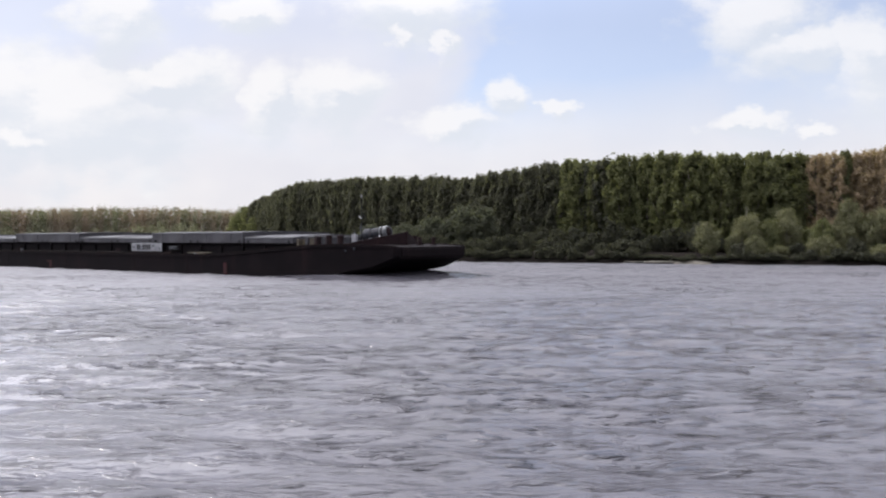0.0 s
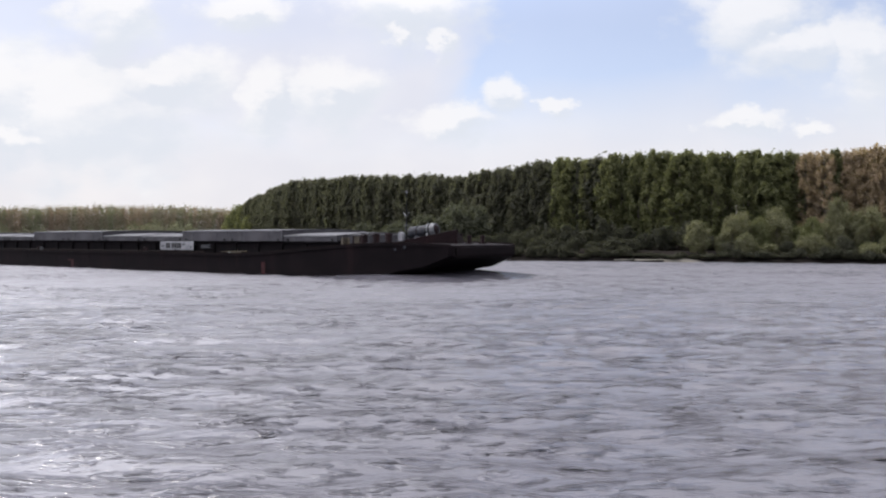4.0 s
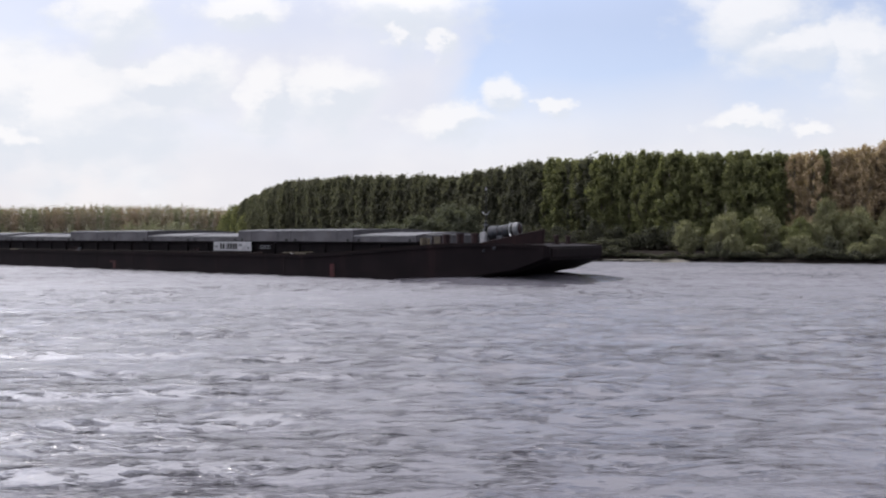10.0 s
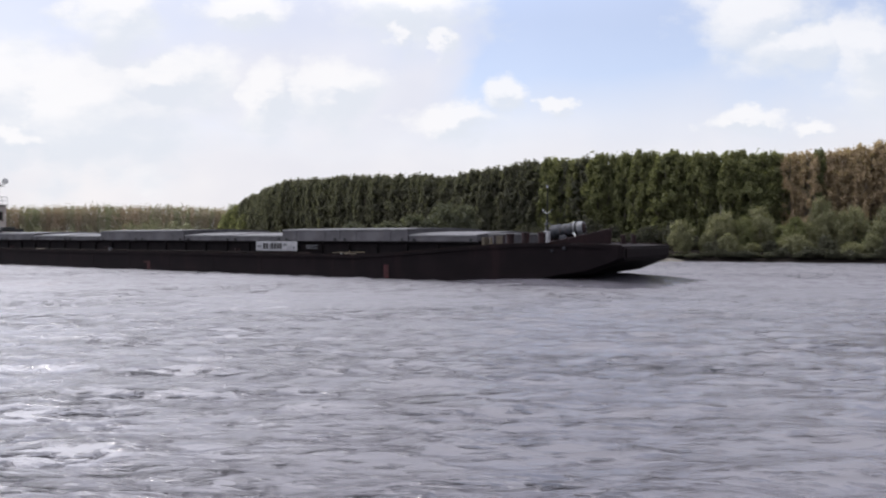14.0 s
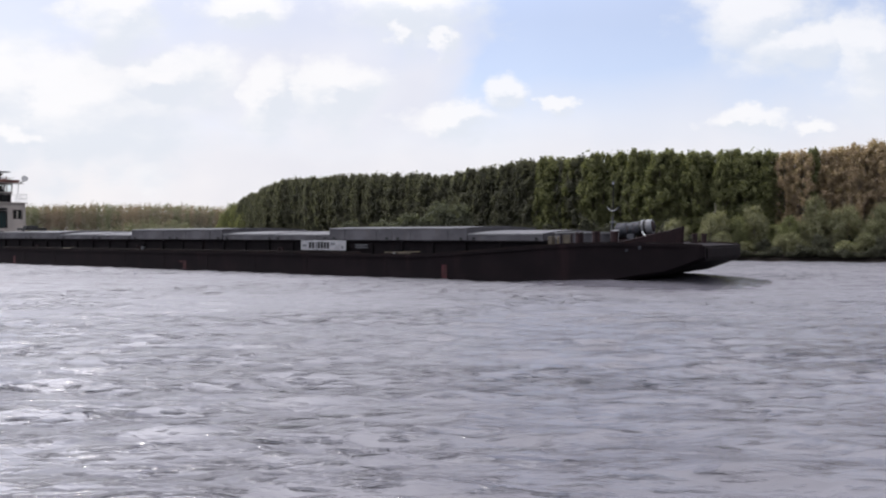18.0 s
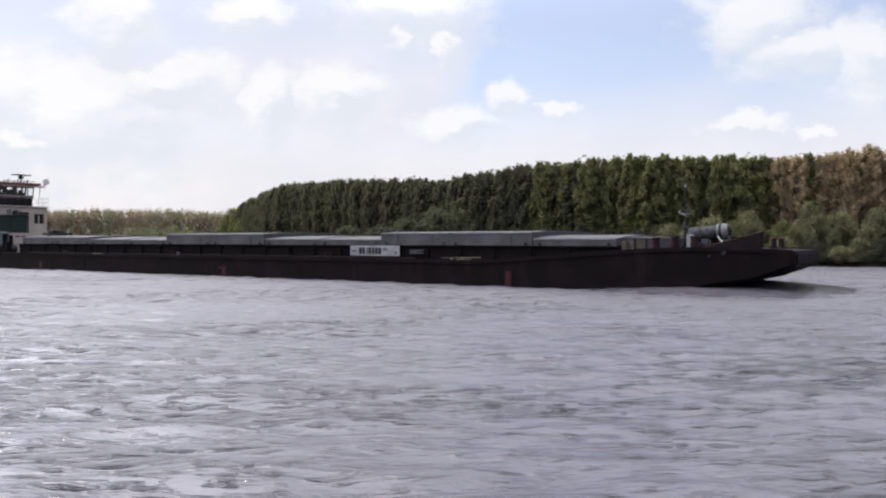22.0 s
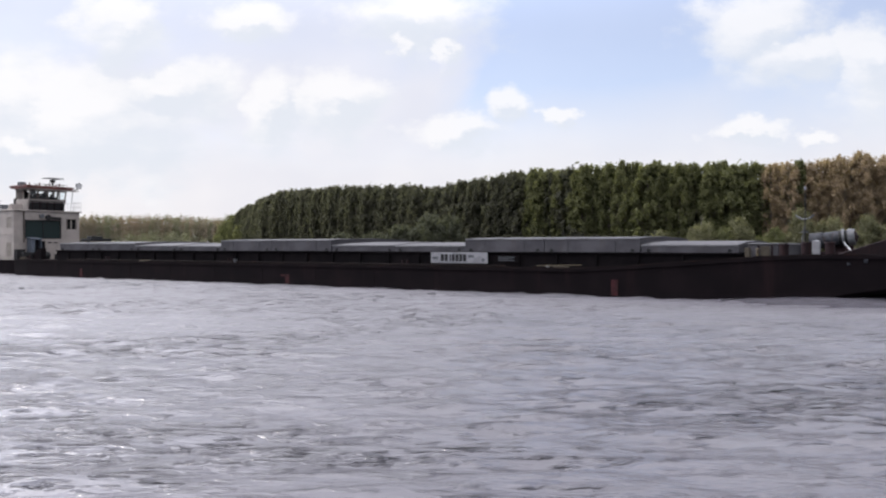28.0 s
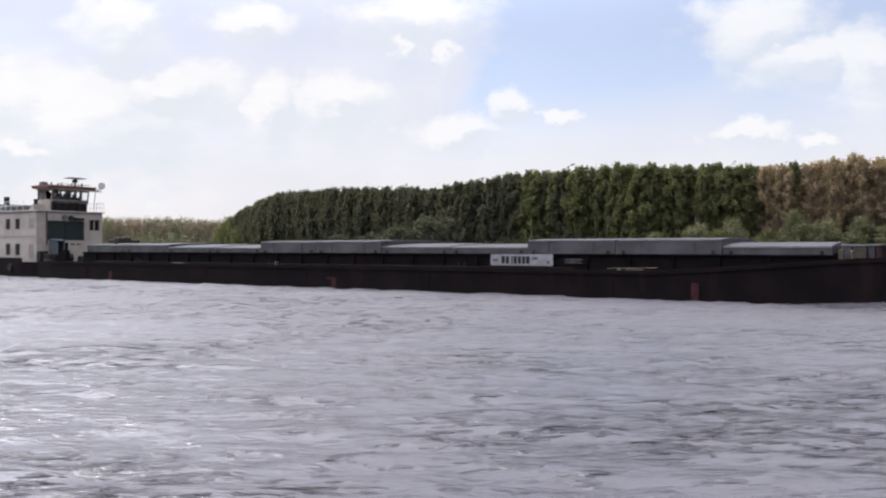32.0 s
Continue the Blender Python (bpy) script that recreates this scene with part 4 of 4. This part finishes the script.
# smooth water heaped up round the bow, carried along with the barge
def heaped_water(x0, x1, y0, y1, tall, seed, reach=9.6):
    bm = bmesh.new()
    nx, ny = 60, 44
    grid = []
    for i in range(nx + 1):
        row = []
        for j in range(ny + 1):
            u, v = i / nx, j / ny
            x, y = x0 + (x1 - x0) * u, y0 + (y1 - y0) * v
            swell = math.sin(math.pi * u) ** 1.3 * max(0.0, math.cos(0.5 * math.pi * min(1.0, abs(y) / 5.9))) ** 0.7
            lane = math.sin(math.pi * u) ** 0.6 * min(1.0, max(0.0, (reach - abs(y)) / 4.0))
            z = -0.18 + 0.30 * lane + tall * swell + 0.07 * (0.3 + swell) * noise.noise((x * 0.9, y * 0.7, seed)) + 0.03 * noise.noise((x * 2.3, y * 1.9, seed))
            row.append(bm.verts.new((x, y, z)))
        grid.append(row)
    for i in range(nx):
        for j in range(ny):
            bm.faces.new((grid[i][j], grid[i + 1][j], grid[i + 1][j + 1], grid[i][j + 1]))
    return bm


bow_wave = tagged(part("bow_wave", heaped_water(-13.0, 3.6, -10.5, 8.0, 0.42, 2.0), SLICK, smooth=True), "smooth swell of water pushed up by the bow", "wave", kind="stuff")


# ---- trees ----
def unit(v):
    return v / np.maximum(np.linalg.norm(v, axis=1), 1e-6)[:, None]


def lobed_crown(rg, tall, low, wide, lobes, leaves, slim=1.0, rise=0.3):
    """Places and facings of leaves on the rounded lobes of one crown; slim under 1 tapers the foot."""
    f = (np.arange(lobes) + rg.rand(lobes)) / lobes
    reach = wide * np.sqrt(np.clip(1.0 - (np.abs(f - 0.42) / 0.62) ** 2.0, 0.02, 1.0)) * np.where(f < 0.42, slim + (1 - slim) * f / 0.42, 1.0)
    r = wide * rg.uniform(0.7, 1.3, lobes) * 2.0 / math.sqrt(lobes) * (0.6 + 0.4 * reach / wide)
    turn = rg.rand(lobes) * 2 * math.pi
    out = np.maximum(0.0, reach - 0.75 * r) * np.sqrt(0.12 + 0.88 * rg.rand(lobes))
    heart = np.stack([np.cos(turn) * out, np.sin(turn) * out, low + r + f * (tall - low - 2.15 * r)], 1)
    pick = rg.choice(lobes, leaves, p=r ** 2 / np.sum(r ** 2))
    way = unit(rg.normal(0, 1, (leaves, 3)))
    at = heart[pick] + way * (r[pick] * (0.15 + 1.15 * rg.rand(leaves)))[:, None] * np.array([1.0, 1.0, 1.0 + rise])
    outward = np.stack([np.cos(turn[pick]), np.sin(turn[pick]), 0 * r[pick]], 1)
    face = unit(way * 0.8 + outward * 0.3 + np.array([0, 0, 0.3]) + rg.normal(0, 0.8, (leaves, 3)))
    return at, face


def leaf_sheet(name, mat, rg, at, face, size):
    """One small three-cornered leaf at each place."""
    n = len(at)
    a = unit(np.cross(face, rg.normal(0, 1, (n, 3))))
    b = np.cross(face, a)
    s = size * (0.6 + 0.7 * rg.rand(n))[:, None]
    verts = np.stack([at - a * s, at + a * s, at + b * s * 1.25], 1).reshape(-1, 3)
    mesh = bpy.data.meshes.new(name)
    mesh.from_pydata(verts.tolist(), [], np.arange(n * 3).reshape(n, 3).tolist())
    mesh.materials.append(mat)
    return mesh


def crown_mesh(name, mat, seed, tall, low, wide, lobes, leaves, size, slim):
    rg = np.random.RandomState(seed)
    at, face = lobed_crown(rg, tall, low, wide, lobes, leaves, slim, 0.3 if tall < 6 else 1.2)
    at[:, 2] = np.maximum(at[:, 2], 0.03)
    return leaf_sheet(name, mat, rg, at, face, size)


def trunk_mesh(name, mat, seed, tall, girth, limbs):
    rng = random.Random(seed)
    bm = bmesh.new()
    last, r = Vector((0, 0, -0.3)), girth
    for i in range(6):
        f = (i + 1) / 6
        at = Vector((rng.uniform(-0.12, 0.12) * tall * 0.06, rng.uniform(-0.12, 0.12) * tall * 0.06, tall * 0.94 * f))
        r2 = girth * (1 - 0.86 * f)
        rod(last, at, r, 7, r2, bm)
        last, r = at, r2
    for i in range(limbs):
        f = rng.uniform(0.25, 0.93)
        start = Vector((0, 0, tall * 0.94 * f))
        turn, length = rng.uniform(0, 6.3), tall * 0.16 * (1.15 - f)
        end = start + Vector((math.cos(turn) * length, math.sin(turn) * length, length * 1.3))
        rod(start, end, girth * (1 - 0.86 * f) * 0.45, 5, 0.015, bm)
    mesh = bpy.data.meshes.new(name)
    bm.to_mesh(mesh)
    bm.free()
    mesh.materials.append(mat)
    return mesh


def tree_kind(name, label, category, mat, seed, tall, low, wide, lobes, leaves, size, girth, limbs=16, slim=0.75):
    tree = new(name)
    trunk = new("trunk", trunk_mesh("trunk", BARK, seed, tall, girth, limbs))
    trunk.parent = tree
    crown = new("crown", crown_mesh("crown", mat, seed + 50, tall, low, wide, lobes, leaves, size, slim))
    crown.parent = tree
    return tagged(tree, label, category)


TALL = {"dark": 12.0, "light": 12.0, "brown": 12.0, "willow": 4.9, "corner": 4.9, "mid": 4.9, "under": 3.6}
KINDS = {}
for i in range(3):
    KINDS["dark", i] = tree_kind("poplar_tree", "tall dark green poplar in the riverside wood", "tree", LEAF_DARK, 10 + i, 12.0, 0.8, 1.75, 180, 13500, 0.135, 0.15, slim=0.9)
    KINDS["light", i] = tree_kind("poplar_tree", "tall poplar with fresh yellow-green leaves", "tree", LEAF_LIGHT, 20 + i, 12.0, 0.8, 1.7, 180, 13500, 0.13, 0.14, slim=0.9)
    KINDS["brown", i] = tree_kind("poplar_tree", "tall poplar with brown spring buds", "tree", LEAF_BROWN, 30 + i, 12.0, 1.6, 1.7, 170, 11000, 0.10, 0.14, limbs=90, slim=0.8)
    KINDS["willow", i] = tree_kind("willow_bush", "round grey-green willow bush on the river bank", "bush", LEAF_WILLOW, 40 + i, 4.9, 0.0, 2.0, 70, 7000, 0.10, 0.10, limbs=10, slim=0.8)
    KINDS["corner", i] = tree_kind("willow_tree", "broad pale green willow at the wood's far corner", "tree", LEAF_LIGHT, 70 + i, 4.9, 0.0, 2.0, 70, 6500, 0.11, 0.10, limbs=10, slim=0.9)
    KINDS["under", i] = tree_kind("bank_bush", "low bush at the foot of the wood, darkened for its shade", "bush", LEAF_UNDER, 60 + i, 3.6, 0.0, 1.9, 50, 3200, 0.14, 0.08, limbs=8, slim=1.0)
for i in range(3):
    KINDS["mid", i] = tree_kind("alder_bush", "round dull green bush before the wood", "bush", LEAF_MID, 80 + i, 4.9, 0.0, 2.0, 70, 7000, 0.12, 0.10, limbs=10, slim=0.8)
GROUPS = {"mid": "bushes before the dark wood", "willow": "willow bushes on the bank", "corner": "willows at the wood's corner", "under": "bushes under the wood"}
used = set()
turn_of = {}


def plant(kind, x, y, top, half=None):
    """A tree of a kind at a place, its top so high over the water."""
    i = turn_of[kind] = (turn_of.get(kind, -1) + 1) % 3
    source = KINDS[kind, i]
    foot = bank_height(x, y) - 0.05
    tall = (top - foot) / TALL[kind]
    size = tall if half is None else half / 2.0
    m = pose(x, y, foot, 0, 0, rng.uniform(0, 360)) @ Matrix.Diagonal((size, size, tall, 1))
    if (kind, i) in used:
        tree = copy_thing(source, pose(0, 0, 0))
    else:
        used.add((kind, i))
        tree = source
    tree.matrix_basis = m
    tagged(tree, group=GROUPS.get(kind, "poplars of the riverside wood"))


def bank_height(x, y):
    rows = ground_rows(x)
    return float(np.interp(y, [r[0] for r in rows], [r[1] for r in rows]))


rng = random.Random(11)
# the wood's front edge: the plantation draws back from the water towards its far corner
EDGE_X = (-62, -50, -38, -22, -9, 11, 32, 47, 85)
EDGE_Y = (246, 216, 186, 162, 141, 113, 96.5, 91, 82)
TOP_X = (-64, -57, -52, -40, -31, -18, -4, 2, 7.4, 11, 19, 27, 32, 44, 49, 54, 85)
TOP_Z = (9.5, 12.2, 13.7, 14.5, 15.4, 14.7, 13.4, 12.8, 12.7, 13.3, 13.6, 13.9, 13.4, 13.0, 13.1, 13.3, 13.3)


def wood_edge(x):
    return float(np.interp(x, EDGE_X, EDGE_Y))


def wood_top(x):
    return float(np.interp(x, TOP_X, TOP_Z))


for row in range(2):
    x = -60.0
    while x < 84:
        depth = wood_edge(x) + 1.2 + 1.3 * row + rng.uniform(-0.9, 0.9)
        across = x + rng.uniform(-0.5, 0.5)
        far = depth / 95.0
        if rng.random() < (across - 38.5) / 8.5:
            kind = "brown"
        else:
            kind = "light" if rng.random() < (across - 11) / 13 else "dark"
        top = wood_top(across) * rng.uniform(0.955, 1.015)
        if across > 49 and rng.random() < 0.35:
            top *= rng.uniform(1.0, 1.055)
        plant(kind, across, depth, top, (2.2 if across > -20 else 2.6) * rng.uniform(0.85, 1.3))
        x += 1.3 * (1.0 + 0.2 * (far - 1.0)) * rng.uniform(0.75, 1.25)
# pale willows stand at the wood's far corner
for x, y, top, half in ((-62.5, 241.0, 9.8, 3.8), (-59.6, 235.0, 12.6, 3.8), (-56.0, 229.0, 12.4, 3.4), (-53.5, 224.0, 8.0, 3.0), (-50.0, 214.0, 9.5, 3.4), (-60.0, 236.0, 7.0, 3.0)):
    plant("corner", x, y, top, half)
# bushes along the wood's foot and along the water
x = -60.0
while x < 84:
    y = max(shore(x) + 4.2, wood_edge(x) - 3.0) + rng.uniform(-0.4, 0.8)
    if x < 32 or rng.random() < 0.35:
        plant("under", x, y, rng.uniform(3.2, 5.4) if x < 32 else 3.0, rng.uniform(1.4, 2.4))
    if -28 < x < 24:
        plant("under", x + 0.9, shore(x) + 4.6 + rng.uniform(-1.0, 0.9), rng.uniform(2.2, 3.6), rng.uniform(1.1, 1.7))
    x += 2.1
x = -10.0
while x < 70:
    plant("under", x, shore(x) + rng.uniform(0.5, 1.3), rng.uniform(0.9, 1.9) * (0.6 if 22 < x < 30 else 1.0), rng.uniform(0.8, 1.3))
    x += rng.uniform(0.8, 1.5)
# rounder bushes before the dark wood: place, top over the water, half width
for x, y, top, half in ((-5.2, 112.0, 5.0, 2.6), (-1.6, 110.0, 5.9, 2.6), (0.6, 109.5, 5.2, 2.0), (2.8, 109.0, 7.6, 2.7), (5.6, 108.5, 7.2, 2.4), (-10.5, 118.0, 5.0, 2.6)):
    plant("mid", x, y, top, half)
# willows on the bank
for x, y, top, half in ((29.6, 88.6, 4.75, 1.75), (32.2, 88.2, 3.2, 1.0), (33.5, 88.6, 5.4, 1.4), (34.9, 88.8, 5.7, 1.5), (36.4, 88.3, 5.0, 1.4), (38.5, 88.6, 6.2, 1.9), (40.5, 87.5, 4.0, 1.5), (42.1, 87.8, 5.1, 1.6),
                        (43.7, 87.6, 4.4, 1.3), (45.1, 87.9, 7.3, 1.7), (46.9, 87.2, 5.6, 1.5), (48.4, 87.4, 6.3, 1.8), (50.3, 86.2, 4.6, 1.6), (52.1, 86.8, 6.4, 1.9), (54.2, 85.6, 5.4, 1.7), (56.6, 85.2, 6.2, 1.9),
                        (59.4, 84.2, 5.2, 1.9), (62.5, 83.6, 6.0, 1.9), (66.5, 82.5, 5.6, 2.0), (71.0, 81.5, 6.0, 2.1)):
    plant("willow" if rng.random() < 0.75 or x < 33 else "corner", x, y, top, half)
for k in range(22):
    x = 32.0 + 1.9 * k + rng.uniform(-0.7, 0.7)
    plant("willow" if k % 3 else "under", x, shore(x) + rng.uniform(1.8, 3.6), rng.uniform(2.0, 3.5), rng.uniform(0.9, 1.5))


def leaf_mass(name, trees, n, size, mat, label, seed):
    """Crowns beside one another as one mass of leaves; trees: x, y, foot, height, half width."""
    rg = np.random.RandomState(seed)
    spots, faces = [], []
    for x, y, z, h, r in trees:
        at, face = lobed_crown(rg, h, 0.1 * h, r, 16, n, 0.8, 1.0)
        spots.append(at + np.array([x, y, z]))
        faces.append(face)
    return tagged(new(name, leaf_sheet(name, mat, rg, np.concatenate(spots), np.concatenate(faces), size)), label, "forest", kind="stuff")


def wood_row(x0, x1, line, gap, top, wide, jitter=1.0):
    x = x0
    while x < x1:
        y = line(x) + rng.uniform(-jitter, jitter)
        foot = bank_height(x, y)
        yield x, y, foot, (top(x) - foot) * rng.uniform(0.95, 1.015), wide
        x += gap * rng.uniform(0.7, 1.3)


for shift in (3.4, 7.5):
    leaf_mass("rear_wood", list(wood_row(-60, 25, lambda x: wood_edge(x) + shift, 1.3, wood_top, 1.9)), 420, 0.27, LEAF_DARK, "dark green poplar rows behind the wood's edge", 6)
    leaf_mass("rear_wood", list(wood_row(25, 44, lambda x: wood_edge(x) + shift, 1.2, wood_top, 1.6)), 420, 0.25, LEAF_LIGHT, "yellow-green poplar rows behind the wood's edge", 7)
    leaf_mass("rear_wood", list(wood_row(44, 88, lambda x: wood_edge(x) + shift, 1.2, wood_top, 1.5)), 380, 0.22, LEAF_BROWN, "brown budding poplar rows behind the wood's edge", 8)


def far_top(x):
    return float(np.interp(x, (-270, -190, -150, -110, -80, -62), (14.5, 15.6, 16.6, 16.3, 14.4, 13.4)))


FAR = [t for k in range(4) for t in wood_row(-270, -62, lambda x: 338 + 3.2 * k, 1.5, far_top, 1.9)]
rng.shuffle(FAR)
third = len(FAR) // 3
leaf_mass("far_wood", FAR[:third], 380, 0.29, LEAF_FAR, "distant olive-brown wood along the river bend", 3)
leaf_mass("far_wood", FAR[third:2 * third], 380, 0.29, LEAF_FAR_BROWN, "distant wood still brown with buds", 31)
leaf_mass("far_wood", FAR[2 * third:], 380, 0.29, LEAF_FAR_GREEN, "distant wood in fresh green, paled for haze", 32)
leaf_mass("far_bushes", list(wood_row(-270, -66, lambda x: 334.0, 6.0, lambda x: 6.5, 3.2, 1.5)), 300, 0.36, LEAF_FAR_GREEN, "green bushes before the distant wood, paled for haze", 4)
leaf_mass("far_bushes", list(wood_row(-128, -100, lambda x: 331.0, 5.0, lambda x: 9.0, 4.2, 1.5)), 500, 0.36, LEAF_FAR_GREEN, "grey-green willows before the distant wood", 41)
leaf_mass("back_wood", list(wood_row(-60, 130, lambda x: 262.0, 3.0, lambda x: 14.0, 2.5)), 260, 0.7, LEAF_DARK, "dark wood behind the plantation", 5)

# sand spit and driftwood at the water's edge
def sand_bar(x0, x1, wide, tall, seed):
    bm = bmesh.new()
    n = 24
    rows = []
    for i in range(n + 1):
        x = x0 + (x1 - x0) * i / n
        f = math.sin(math.pi * i / n) ** 0.6
        y = shore(x) - 0.4
        rows.append([bm.verts.new((x, y + d * wide * f, -0.08 + (0.30 + z) * (d + 1.3) / 2.3 * (0.4 + 0.6 * f) + 0.03 * noise.noise((x, d, seed)))) for d, z in ((-1, 0.0), (-0.4, tall * 0.8), (0.2, tall), (1.0, tall * 1.1))])
    for a, b in zip(rows, rows[1:]):
        for i in range(3):
            bm.faces.new((a[i], b[i], b[i + 1], a[i + 1]))
    return bm


tagged(part("sand_bar", sand_bar(25.0, 28.9, 0.8, 0.16, 1.0), SAND, smooth=True), "pale sand spit at the foot of the bank", "sand", kind="structure")


def driftwood(x, y, z, turn, length, r):
    log = part("driftwood_log", rod((-length / 2, 0, 0), (length / 2, 0, 0.05), r, 9, r * 0.6), PALE_BARK, at=pose(x, y, z, 0, 0, turn), smooth=True)
    part("branch", rod((length * 0.1, 0, 0), (length * 0.25, 0.3, 0.5), r * 0.4, 6, 0.02), PALE_BARK, log)
    return tagged(log, "bleached driftwood log lying on the bank", "log", "driftwood on the bank")


driftwood(24.2, shore(24.2) - 0.12, 0.2, -10, 4.2, 0.09)
driftwood(21.5, shore(21.5) - 0.12, 0.2, -18, 3.0, 0.07)
snag = tagged(part("dead_snag", rod((0, 0, -0.3), (0.1, 0, 5.5), 0.055, 8, 0.03), PALE_BARK, at=pose(34.6, 90.6, 1.0)), "pale broken dead trunk among the bushes", "tree")
part("branch", rod((0.08, 0, 4.4), (0.4, 0, 5.3), 0.025, 6, 0.012), PALE_BARK, snag)


# ---- what moves ----
def motions():
    way = (
        (0, -0.655, 55.697, -34.733), (4, 3.745, 52.88, -34.453), (8, 8.151, 50.221, -34.173), (12, 12.559, 47.688, -33.893),
        (16, 16.966, 45.248, -33.612), (20, 21.369, 42.869, -33.332), (24, 25.763, 40.519, -33.052), (28, 30.146, 38.167, -32.772), (32, 34.514, 35.78, -32.492),
    )
    for carried in (barge, pusher, bow_wave):
        walk(carried, [(t, pose(x, y, 0, 0, 0, turn)) for t, x, y, turn in way])
    # the waves run towards the camera and to its left
    walk(water, [(t, pose(2.0 - 0.30 * t, 6.0 - 0.50 * t, 0)) for t in (0, 8, 16, 24, 32)])


motions()
